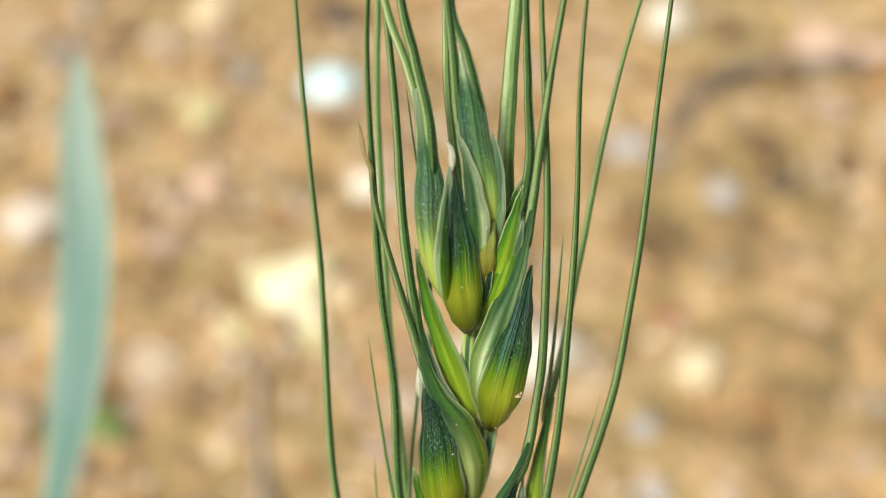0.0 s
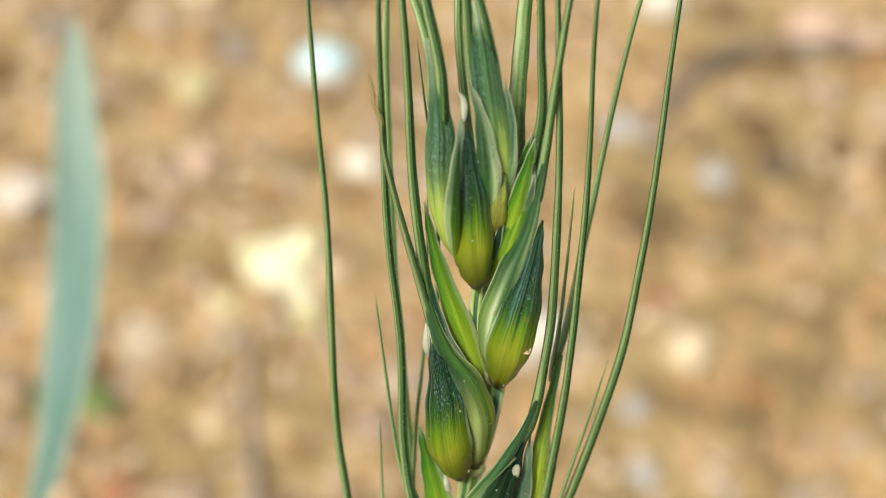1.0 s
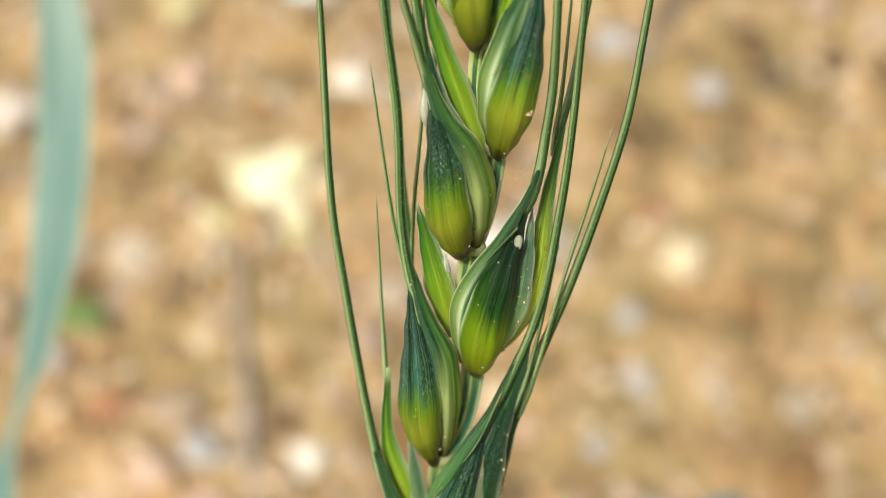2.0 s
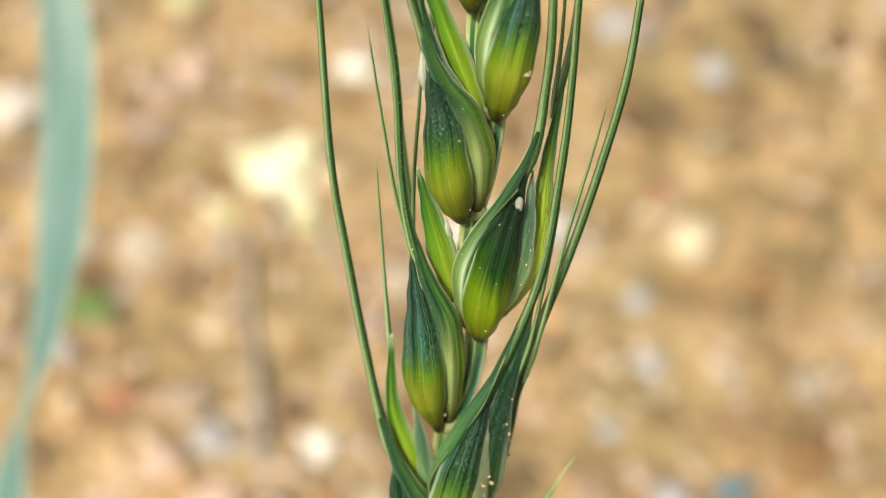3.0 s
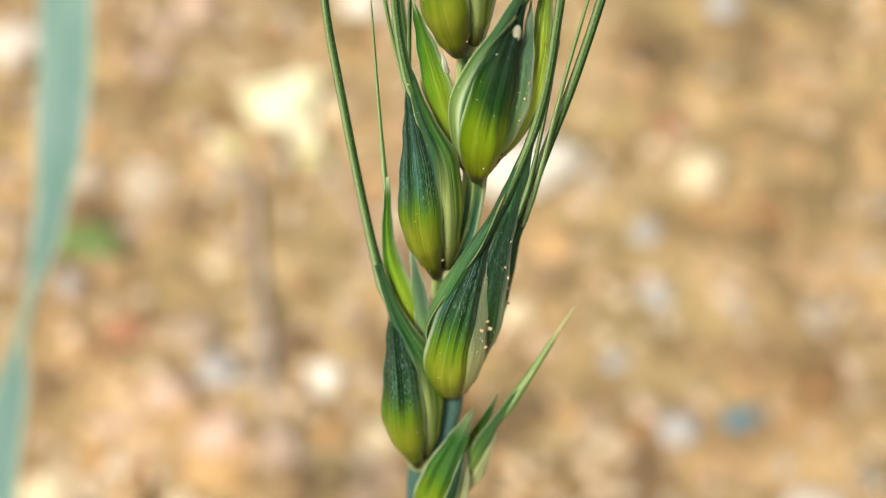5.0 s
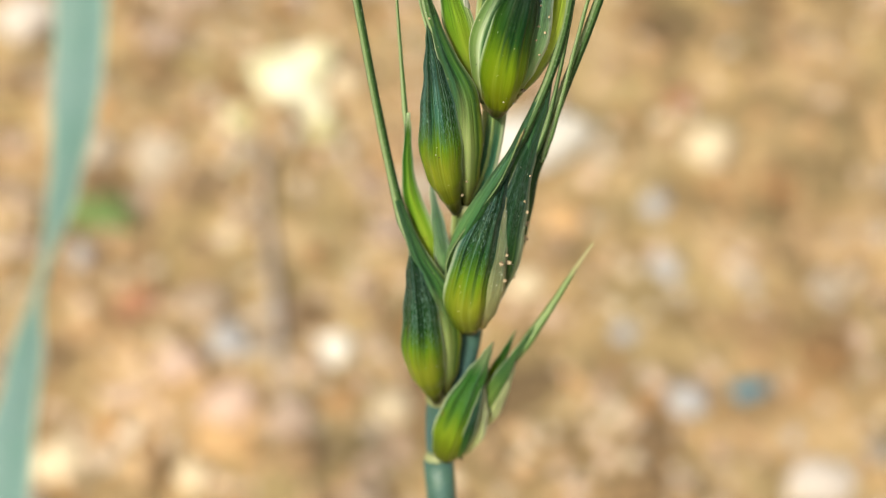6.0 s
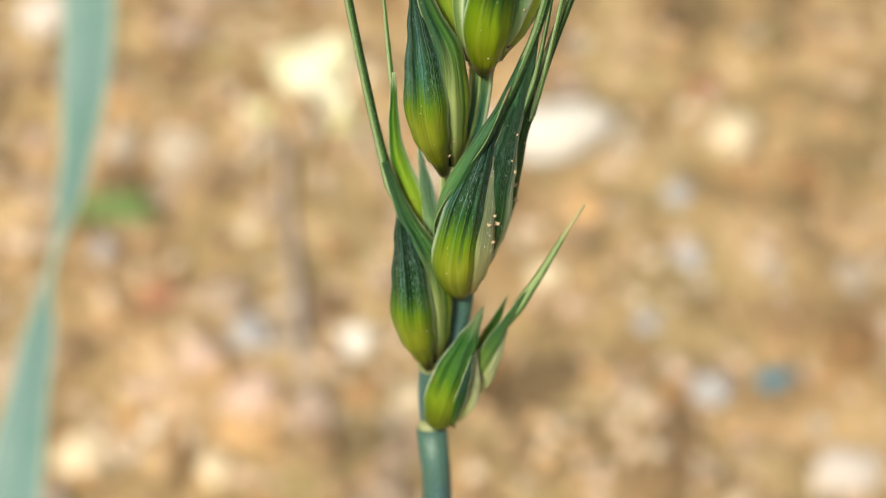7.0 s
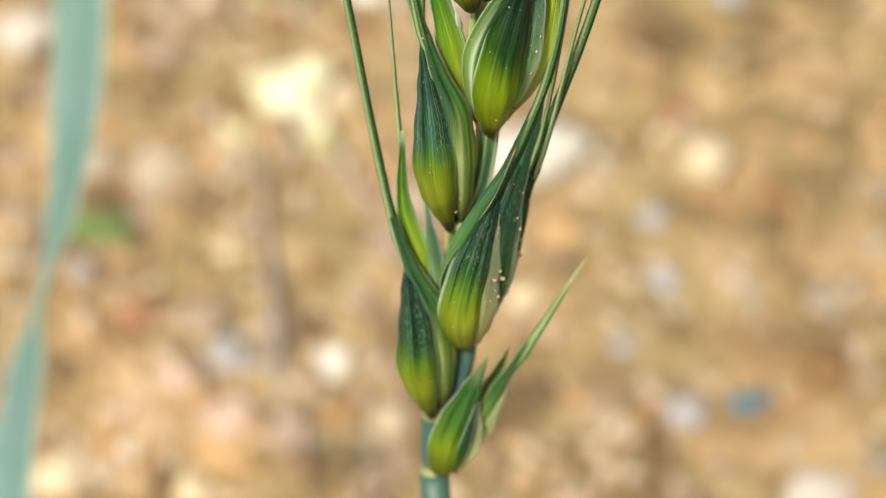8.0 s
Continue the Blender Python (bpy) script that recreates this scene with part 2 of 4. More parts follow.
m_lime = husk_material("husk_lime", [(0.0, (0.22, 0.24, 0.07)), (0.3, (0.25, 0.31, 0.04)), (0.62, (0.19, 0.28, 0.03)), (0.78, (0.04, 0.14, 0.02)), (0.9, (0.02, 0.09, 0.028)), (1.0, (0.04, 0.1, 0.04))], 0.4, [(0.3, (0.2, 0.3, 0.05)), (0.42, (0.27, 0.33, 0.04)), (0.58, (0.15, 0.24, 0.04)), (0.66, (0.5, 0.56, 0.42))], 0.25, 0.3, rag=0.5)
m_dark = husk_material("husk_dark", [(0.0, (0.05, 0.08, 0.012)), (0.3, (0.016, 0.055, 0.012)), (0.6, (0.009, 0.04, 0.014)), (1.0, (0.03, 0.09, 0.04))], 0.6, [(0.28, (0.25, 0.34, 0.22)), (0.32, (0.014, 0.05, 0.014)), (0.6, (0.01, 0.042, 0.018)), (0.68, (0.34, 0.43, 0.32))], 0.6, 0.6)
m_green_slim = husk_material("husk_slim_green", [(0.0, (0.1, 0.14, 0.01)), (0.4, (0.03, 0.09, 0.012)), (1.0, (0.012, 0.055, 0.014))], 0.7, hair=0.2)
m_dry = husk_material("husk_membrane", [(0.0, (0.2, 0.17, 0.07)), (0.35, (0.2, 0.21, 0.1)), (0.75, (0.17, 0.21, 0.12)), (1.0, (0.38, 0.36, 0.26))], 0.75, [(0.3, (0.4, 0.4, 0.3)), (0.35, (0.2, 0.22, 0.12)), (0.62, (0.16, 0.18, 0.1)), (0.69, (0.4, 0.38, 0.27))], 0.5, 0.4, wax=0.5)
m_olive = husk_material("husk_olive_base", [(0.0, (0.1, 0.075, 0.02)), (0.3, (0.13, 0.12, 0.025)), (0.65, (0.2, 0.23, 0.05)), (1.0, (0.24, 0.32, 0.11))], 0.3, hair=0.2)
m_film = husk_material("husk_film", [(0.0, (0.2, 0.23, 0.09)), (0.3, (0.3, 0.35, 0.18)), (0.7, (0.34, 0.4, 0.26)), (1.0, (0.46, 0.52, 0.38))], 0.4, hair=0.3, wax=0.45)
m_cream = husk_material("husk_bran", [(0.0, (0.2, 0.2, 0.08)), (0.3, (0.28, 0.3, 0.15)), (0.7, (0.34, 0.36, 0.22)), (1.0, (0.44, 0.45, 0.32))], 0.4, [(0.3, (0.44, 0.47, 0.34)), (0.37, (0.2, 0.25, 0.11)), (0.6, (0.26, 0.3, 0.15)), (0.68, (0.44, 0.47, 0.34))], 0.6, 0.2, wax=0.5)


def awn_material(name, pale, body, groove, tip, dry=0.9):
    """A bristle's skin: a pale rib painted in as its lit side, a dark groove and a grey-green back, all running
    lengthwise.
    """
    n = Nodes(name)
    uv = n.add("UVMap").outputs["UV"]
    split = n.add("SeparateXYZ", Vector=uv)
    u, v = split.outputs["X"], split.outputs["Y"]
    geo = n.add("TexCoord").outputs["Object"]
    rand = n.add("ObjectInfo").outputs["Random"]
    long = n.add("CombineXYZ", X=n.math("ADD", u, n.math("MULTIPLY", rand, 5.0)), Y=v).outputs[0]
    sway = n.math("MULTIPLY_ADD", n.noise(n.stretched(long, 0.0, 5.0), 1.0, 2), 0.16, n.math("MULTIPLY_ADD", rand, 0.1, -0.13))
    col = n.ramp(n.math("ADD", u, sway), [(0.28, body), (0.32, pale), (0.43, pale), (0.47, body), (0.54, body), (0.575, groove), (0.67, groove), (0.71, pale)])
    dull = tuple(0.7 * a + 0.3 * b for a, b in zip(body, pale))
    col = n.mix(n.ramp(n.noise(n.stretched(long, 26, 5.0), 1.0, 3, 0.65), [(0.45, 0.0), (0.75, 0.5)]), col, dull)
    col = n.mix(n.math("MULTIPLY", n.ramp(n.noise(n.stretched(long, 12, 260.0), 1.0, 2), [(0.6, 0.0), (0.7, 1.0)]), 0.3), col, (0.3, 0.38, 0.29))
    col = n.mix(n.ramp(n.math("MULTIPLY_ADD", n.noise(geo, 1800.0, 2), 0.16, n.math("SUBTRACT", v, 0.08)), [(dry, 0.0), (min(1.0, dry + 0.1), 1.0)]), col, tip)
    col = n.richer(col, 1.08, 1.35)
    ribs = n.math("SINE", n.math("MULTIPLY_ADD", u, 12 * math.pi, 0.6))
    n.bump(n.math("MULTIPLY_ADD", n.noise(geo, 7000.0, 3), 1.1, n.math("MULTIPLY", ribs, 0.5)), 0.8, 0.00006)
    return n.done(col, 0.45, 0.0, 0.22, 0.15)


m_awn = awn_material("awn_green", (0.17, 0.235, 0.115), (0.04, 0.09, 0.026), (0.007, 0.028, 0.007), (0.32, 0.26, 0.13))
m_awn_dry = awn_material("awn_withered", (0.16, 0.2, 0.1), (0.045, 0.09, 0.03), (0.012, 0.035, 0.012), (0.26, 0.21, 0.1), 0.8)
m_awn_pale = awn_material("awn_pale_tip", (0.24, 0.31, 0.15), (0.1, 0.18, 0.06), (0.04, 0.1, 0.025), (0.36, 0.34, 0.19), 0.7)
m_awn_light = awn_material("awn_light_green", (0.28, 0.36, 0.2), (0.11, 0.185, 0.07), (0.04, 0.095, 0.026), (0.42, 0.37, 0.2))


def stem_material():
    n = Nodes("stem_waxy")
    uv = n.add("UVMap").outputs["UV"]
    geo = n.add("TexCoord").outputs["Object"]
    rib = n.noise(n.stretched(uv, 34, 0.6), 1.0, 3)
    col = n.mix(n.ramp(rib, [(0.35, 0.0), (0.7, 1.0)]), (0.016, 0.065, 0.07), (0.085, 0.175, 0.19))
    col = n.mix(n.ramp(n.noise(geo, 260.0, 3), [(0.35, 0.0), (0.75, 0.55)]), col, (0.09, 0.19, 0.1))
    col = n.mix(n.math("MULTIPLY", n.ramp(n.noise(geo, 7000.0, 2), [(0.6, 0.0), (0.75, 1.0)]), 0.3), col, (0.4, 0.5, 0.48))
    n.bump(rib, 0.5, 0.00008)
    return n.done(col, 0.42, 0.05, 0.4)


m_stem = stem_material()
m_rachis = husk_material("rachis_striped", [(0.0, (0.2, 0.27, 0.1)), (0.5, (0.1, 0.2, 0.1)), (0.9, (0.2, 0.27, 0.08)), (1.0, (0.26, 0.3, 0.1))], 0.3, [(0.3, (0.6, 0.66, 0.42)), (0.38, (0.4, 0.48, 0.18)), (0.405, (0.02, 0.085, 0.05)), (0.455, (0.03, 0.11, 0.065)), (0.475, (0.36, 0.46, 0.2)), (0.495, (0.36, 0.46, 0.2)), (0.515, (0.016, 0.075, 0.045)), (0.6, (0.04, 0.14, 0.09)), (0.625, (0.45, 0.55, 0.36)), (0.7, (0.5, 0.58, 0.42))], 0.92, 0.1)


def plain_material(name, a, b, scale, rough=0.7, relief=0.0004, through=0.0):
    n = Nodes(name)
    geo = n.add("TexCoord").outputs["Object"]
    big, small = n.noise(geo, scale, 4), n.noise(geo, scale * 7, 5)
    col = n.mix(n.ramp(big, [(0.3, 0.0), (0.7, 1.0)]), a, b)
    col = n.mix(n.math("MULTIPLY", n.ramp(small, [(0.45, 0.0), (0.75, 1.0)]), 0.4), col, tuple(0.45 * c for c in a))
    n.bump(n.math("ADD", big, n.math("MULTIPLY", small, 0.4)), 0.6, relief)
    return n.done(col, rough, through, 0.35)


m_margin_pale = plain_material("margin_pale", (0.46, 0.54, 0.36), (0.3, 0.4, 0.2), 700.0, 0.5, 0.00003, 0.15)
m_collar = plain_material("collar_pale", (0.38, 0.4, 0.22), (0.22, 0.27, 0.1), 900.0, 0.5, 0.00005, 0.1)
m_grain = plain_material("soil_grain_skin", (0.4, 0.28, 0.16), (0.56, 0.47, 0.33), 2500.0, 0.8, 0.0001)
m_grain_dark = plain_material("dark_grain_skin", (0.06, 0.035, 0.02), (0.16, 0.09, 0.05), 2500.0, 0.8, 0.0001)
m_flake = plain_material("dry_flake_skin", (0.36, 0.38, 0.28), (0.5, 0.52, 0.42), 2500.0, 0.6, 0.0001, 0.3)
m_anther = plain_material("dry_membrane_tip", (0.62, 0.64, 0.55), (0.45, 0.5, 0.4), 2500.0, 0.6, 0.0001, 0.2)


def leaf_material():
    n = Nodes("leaf_blue_green")
    uv = n.add("UVMap").outputs["UV"]
    split = n.add("SeparateXYZ", Vector=uv)
    geo = n.add("TexCoord").outputs["Object"]
    rib = n.noise(n.stretched(uv, 40, 0.5), 1.0, 2)
    col = n.mix(n.ramp(rib, [(0.3, 0.0), (0.7, 1.0)]), (0.2, 0.37, 0.35), (0.32, 0.49, 0.48))
    col = n.mix(n.ramp(n.noise(geo, 120.0, 3), [(0.4, 0.0), (0.8, 0.5)]), col, (0.17, 0.38, 0.32))
    rim = n.ramp(n.math("ABSOLUTE", n.math("SUBTRACT", split.outputs["X"], 0.5)), [(0.44, 0.0), (0.5, 1.0)])
    col = n.mix(n.math("MULTIPLY", rim, 0.6), col, (0.62, 0.7, 0.58))
    col = n.mix(n.ramp(split.outputs["Y"], [(0.88, 0.0), (1.0, 0.8)]), col, (0.55, 0.68, 0.62))
    n.bump(rib, 0.4, 0.0001)
    return n.done(col, 0.45, 0.5, 0.4)


m_leaf = leaf_material()
m_margin = plain_material("leaf_edge_pale", (0.6, 0.68, 0.55), (0.5, 0.62, 0.48), 300.0, 0.5, 0.0001, 0.2)


def soil_material():
    n = Nodes("sandy_soil")
    geo = n.add("TexCoord").outputs["Object"]
    patch, lumps, clod, grit = n.noise(geo, 20.0, 3), n.noise(geo, 70.0, 3, 0.6), n.noise(geo, 150.0, 4, 0.6), n.noise(geo, 620.0, 5, 0.65)
    col = n.ramp(patch, [(0.35, (0.28, 0.225, 0.11)), (0.5, (0.42, 0.315, 0.155)), (0.64, (0.55, 0.375, 0.2))])
    col = n.mix(n.ramp(lumps, [(0.38, 0.75), (0.5, 0.0)]), col, (0.19, 0.13, 0.06))
    col = n.mix(n.ramp(lumps, [(0.54, 0.0), (0.66, 0.6)]), col, (0.66, 0.48, 0.3))
    col = n.mix(n.ramp(clod, [(0.3, 0.5), (0.48, 0.0)]), col, (0.2, 0.13, 0.06))
    col = n.mix(n.math("MULTIPLY", n.ramp(grit, [(0.5, 0.0), (0.72, 1.0)]), 0.6), col, (0.66, 0.5, 0.33))
    col = n.mix(n.math("MULTIPLY", n.ramp(grit, [(0.28, 1.0), (0.42, 0.0)]), 0.55), col, (0.13, 0.08, 0.035))
    n.bump(n.math("ADD", clod, n.math("MULTIPLY", grit, 0.35)), 0.9, 0.004)
    return n.done(col, 0.9, 0.0, 0.2)


m_soil = soil_material()


def stone_material(name, islands):
    """Mixed gravel: each stone takes its own tone."""
    n = Nodes(name)
    geo = n.add("TexCoord").outputs["Object"]
    rand = n.add("NewGeometry").outputs["Random Per Island"] if islands else n.add("ObjectInfo").outputs["Random"]
    col = n.ramp(rand, [(0.0, (0.4, 0.26, 0.13)), (0.14, (0.55, 0.38, 0.22)), (0.3, (0.6, 0.4, 0.22)), (0.44, (0.76, 0.6, 0.45)), (0.57, (0.5, 0.29, 0.13)),
                        (0.67, (0.7, 0.54, 0.44)), (0.78, (0.26, 0.17, 0.09)), (0.86, (0.82, 0.71, 0.57)), (0.96, (0.5, 0.46, 0.42))], "CONSTANT")
    scale = 1.0 if islands else 0.55
    big, small = n.noise(geo, 160.0 if islands else 1.3, 4), n.noise(geo, 900.0 if islands else 6.0, 4)
    col = n.mix(n.math("MULTIPLY", n.ramp(big, [(0.35, 0.0), (0.7, 1.0)]), 0.45 * scale), col, (0.3, 0.19, 0.1))
    col = n.mix(n.math("MULTIPLY", n.ramp(small, [(0.5, 0.0), (0.75, 1.0)]), 0.4), col, (0.62, 0.5, 0.36))
    n.bump(small, 0.6, 0.0006 if islands else 0.08)
    return n.done(col, 0.75, 0.0, 0.3)


m_pebble = stone_material("pebble_mixed", False)
m_gravel = stone_material("gravel_mixed", True)
TONES = {
    "white": plain_material("white_quartz", (0.82, 0.8, 0.76), (0.7, 0.66, 0.58), 260.0, 0.55),
    "cream": plain_material("cream_quartz", (0.74, 0.64, 0.46), (0.66, 0.53, 0.36), 260.0, 0.6),
    "pink": plain_material("pinkish_stone", (0.62, 0.47, 0.39), (0.55, 0.38, 0.29), 240.0, 0.7),
    "orange": plain_material("orange_stone", (0.6, 0.39, 0.2), (0.52, 0.32, 0.15), 240.0, 0.7),
    "grey": plain_material("bluish_grey_stone", (0.46, 0.45, 0.46), (0.36, 0.35, 0.36), 260.0, 0.6),
    "ice": plain_material("pale_blue_stone", (0.56, 0.82, 0.95), (0.62, 0.84, 0.94), 260.0, 0.4),
    "tan": plain_material("tan_stone", (0.52, 0.37, 0.21), (0.44, 0.29, 0.16), 240.0, 0.75),
    "red": plain_material("red_brown_stone", (0.33, 0.15, 0.09), (0.4, 0.21, 0.12), 240.0, 0.75),
    "dark": plain_material("dark_stone_and_shade", (0.09, 0.065, 0.055), (0.13, 0.1, 0.08), 240.0, 0.75),
    "brown": plain_material("brown_clod_skin", (0.2, 0.145, 0.07), (0.31, 0.225, 0.115), 140.0, 0.9, 0.002),
    # umber carries the shade of hollows in its colour
    "umber": plain_material("umber_shade_lump", (0.11, 0.075, 0.04), (0.2, 0.14, 0.075), 140.0, 0.9, 0.002),
    "chalk": plain_material("chalky_stone", (0.68, 0.62, 0.57), (0.55, 0.48, 0.42), 260.0, 0.7),
    "lime": plain_material("pale_lichen_stone", (0.56, 0.54, 0.3), (0.5, 0.44, 0.25), 240.0, 0.75),
}
WORDS = {"white": "bright white quartz pebble", "cream": "cream coloured quartz pebble", "pink": "dusty pinkish pebble", "orange": "orange brown flat pebble",
         "grey": "bluish grey rounded pebble", "ice": "pale bluish white smooth stone", "tan": "tan sandstone pebble", "red": "red brown pebble",
         "dark": "dark brown rough stone and stand-in for shaded hollows", "chalk": "chalky pale pinkish white pebble", "lime": "pale yellowish green stone", "brown": "crumbly dark brown clod of soil", "umber": "dark umber lump coloured as the shade of a hollow"}
m_centre = plain_material("flower_heart_white", (0.96, 0.95, 0.84), (0.94, 0.92, 0.76), 200.0, 0.6, 0.0004, 0.1)
m_petal = plain_material("petal_yellow", (0.93, 0.9, 0.56), (0.94, 0.92, 0.76), 200.0, 0.6, 0.0004, 0.2)
m_twig = plain_material("twig_grey", (0.42, 0.36, 0.31), (0.34, 0.29, 0.25), 300.0, 0.8)
m_root = plain_material("root_grey_brown", (0.12, 0.1, 0.085), (0.19, 0.16, 0.13), 200.0, 0.85)
m_weed = plain_material("weed_green", (0.19, 0.3, 0.09), (0.27, 0.37, 0.15), 250.0, 0.55, 0.0002, 0.2)
m_blue = plain_material("blue_chip_paint", (0.07, 0.24, 0.36), (0.16, 0.34, 0.43), 300.0, 0.4)


# ---- making meshes: lengths in centimetres, turned to metres here ----
def part(name, bm, material, parent=None, label="", base=(0, 0, 0)):
    """One mesh object from a bmesh in centimetres of the world; its origin lies at base, or at its thing's base."""
    if parent is not None:
        base = parent["base_cm"]
    origin = Vector(base)
    for v in bm.verts:
        v.co = (v.co - origin) * CM
    mesh = bpy.data.meshes.new(name)
    bm.to_mesh(mesh)
    bm.free()
    for face in mesh.polygons:
        face.use_smooth = True
    mesh.materials.append(material)
    ob = new(name, mesh)
    ob["base_cm"] = [origin.x, origin.y, origin.z]
    if parent is None:
        ob.location = origin * CM
    else:
        ob.parent = parent
    if label:
        ob["label"] = label
    return ob


def thing(name, base):
    ob = new(name)
    ob.empty_display_size = 0.01
    ob.location = Vector(base) * CM
    ob["base_cm"] = list(base)
    return ob


def spline(points, count):
    """Points spread evenly along a smooth curve through the given ones."""
    pts = [Vector(p) for p in points]
    pts = [2 * pts[0] - pts[1]] + pts + [2 * pts[-1] - pts[-2]]
    fine = []
    for i in range(1, len(pts) - 2):
        a, b, c, d = pts[i - 1:i + 3]
        for k in range(24):
            t = k / 24
            fine.append(0.5 * (2 * b + (c - a) * t + (2 * a - 5 * b + 4 * c - d) * t * t + (3 * b - a - 3 * c + d) * t ** 3))
    fine.append(pts[-2])
    run = [0.0]
    for p, q in zip(fine, fine[1:]):
        run.append(run[-1] + (q - p).length)
    out, j = [], 0
    for i in range(count):
        want = run[-1] * i / (count - 1)
        while j < len(run) - 2 and run[j + 1] < want:
            j += 1
        span = run[j + 1] - run[j]
        out.append(fine[j].lerp(fine[j + 1], (want - run[j]) / span if span > 0 else 0))
    return out


def table(stops, v):
    for (a, p), (b, q) in zip(stops, stops[1:]):
        if v <= b:
            t = (v - a) / (b - a)
            t = t * t * (3 - 2 * t)
            return p + (q - p) * t
    return stops[-1][1]


def sweep(line, rim, seg, front, closed=True):
    """A skin round a line. rim(v, angle) gives the way across and the way forward; the seam lies at the back."""
    bm = bmesh.new()
    layer = bm.loops.layers.uv.new("UVMap")
    rows = []
    last = len(line) - 1
    for i, p in enumerate(line):
        v = i / last
        tang = (line[min(i + 1, last)] - line[max(i - 1, 0)]).normalized()
        side = tang.cross(front).normalized() * -1
        fwd = side.cross(tang).normalized() * -1
        if fwd.dot(front) < 0:
            fwd = -fwd
        row = []
        for k in range(seg + 1):
            a = -math.pi / 2 + 2 * math.pi * k / seg
            x, y = rim(v, a)
            row.append((bm.verts.new(p + side * x + fwd * y), k / seg, v))
        rows.append(row)
    for r, s in zip(rows, rows[1:]):
        for k in range(seg):
            quad = (r[k], r[k + 1], s[k + 1], s[k])
            face = bm.faces.new([q[0] for q in quad])
            for loop, q in zip(face.loops, quad):
                loop[layer].uv = (q[1], q[2])
    if closed:
        for row in (rows[0], rows[-1]):
            mid = bm.verts.new(sum((q[0].co for q in row[:-1]), Vector()) / seg)
            for k in range(seg):
                face = bm.faces.new((mid, row[k][0], row[k + 1][0]))
                for loop, q in zip(face.loops, (row[k], row[k], row[k + 1])):
                    loop[layer].uv = (q[1], q[2])
    bmesh.ops.recalc_face_normals(bm, faces=bm.faces)
    return bm


# ---- the ground: one sheet of sandy soil, fine where the stones lie ----
def soil_height(x, y):
    p = Vector((x, y, 0))
    h = 0.6 * noise.noise(p * 0.16) + 0.5 * noise.noise(p * 0.5 + Vector((7, 3, 1))) + 0.26 * noise.noise(p * 1.2) + 0.07 * noise.noise(p * 3.1)
    for hx, hy, deep, wide in ((8.6, 24.4, 0.75, 0.5), (5.2, 21.8, 0.7, 0.75), (5.5, 23.0, 0.35, 0.8), (8.6, 14.3, 0.5, 0.5), (0.9, 12.4, 0.55, 0.8), (-6.6, 17.5, 0.3, 0.6)):
        h -= deep * math.exp(-((x - hx) ** 2 + (y - hy) ** 2) / (wide * wide))
    return h


def spread(lo, hi, step):
    near = [lo + step * i for i in range(int((hi - lo) / step) + 1)]
    out, gap, far = [], step, 0.0
    while far < 30000:
        gap *= 1.35
        far += gap
        out.append(far)
    return [lo - d for d in reversed(out)] + near + [near[-1] + d for d in out]


def build_ground():
    xs, ys = spread(-15, 15, 0.16), spread(6, 36, 0.16)
    bm = bmesh.new()
    grid = [[bm.verts.new((x, y, soil_height(x, y))) for x in xs] for y in ys]
    for r, s in zip(grid, grid[1:]):
        for k in range(len(xs) - 1):
            bm.faces.new((r[k], r[k + 1], s[k + 1], s[k]))
    return tagged(part("ground", bm, m_soil), "dry sandy orange brown soil strewn with gravel", "ground", kind="structure")


ground = build_ground()

# ---- the ear: x across, y away from the eye, z along its axis, centimetres from the lowest node ----
EAR_BASE = Vector((-0.202, 2.393, 15.429))
EX, EY, EZ = Vector((0.99332, -0.07652, -0.08637)), Vector((0.02126, 0.85706, -0.51477)), Vector((0.11342, 0.50950, 0.85296))


def ear(x, z, y=0.0):
    return EAR_BASE + EX * x + EY * y + EZ * z


def path(points):
    """Places on the ear from (across, along, away) triples."""
    return [ear(*p) for p in points]


PLUMP = [(0.0, 0.36), (0.05, 0.52), (0.14, 0.76), (0.31, 1.0), (0.52, 0.88), (0.74, 0.54), (0.9, 0.24), (1.0, 0.05)]
TEAR = [(0.0, 0.26), (0.06, 0.38), (0.14, 0.58), (0.27, 0.86), (0.42, 1.0), (0.6, 0.84), (0.78, 0.5), (0.92, 0.2), (1.0, 0.05)]
FORK = [(0.0, 0.4), (0.15, 0.8), (0.4, 1.0), (0.7, 0.95), (0.88, 0.8), (1.0, 0.4)]
NECK = [(0.0, 0.3), (0.2, 0.75), (0.42, 1.0), (0.6, 0.98), (0.74, 0.66), (0.86, 0.45), (1.0, 0.3)]
SLIM = [(0.0, 0.4), (0.2, 0.85), (0.4, 1.0), (0.65, 0.72), (0.85, 0.36), (1.0, 0.08)]
LONG = [(0.0, 0.3), (0.15, 0.8), (0.32, 1.0), (0.52, 0.82), (0.72, 0.48), (0.88, 0.3), (1.0, 0.2)]


EDGED = (m_flap_l, m_flap_r, m_flap_g, m_half, m_bright, m_pale, m_lime, m_dark)


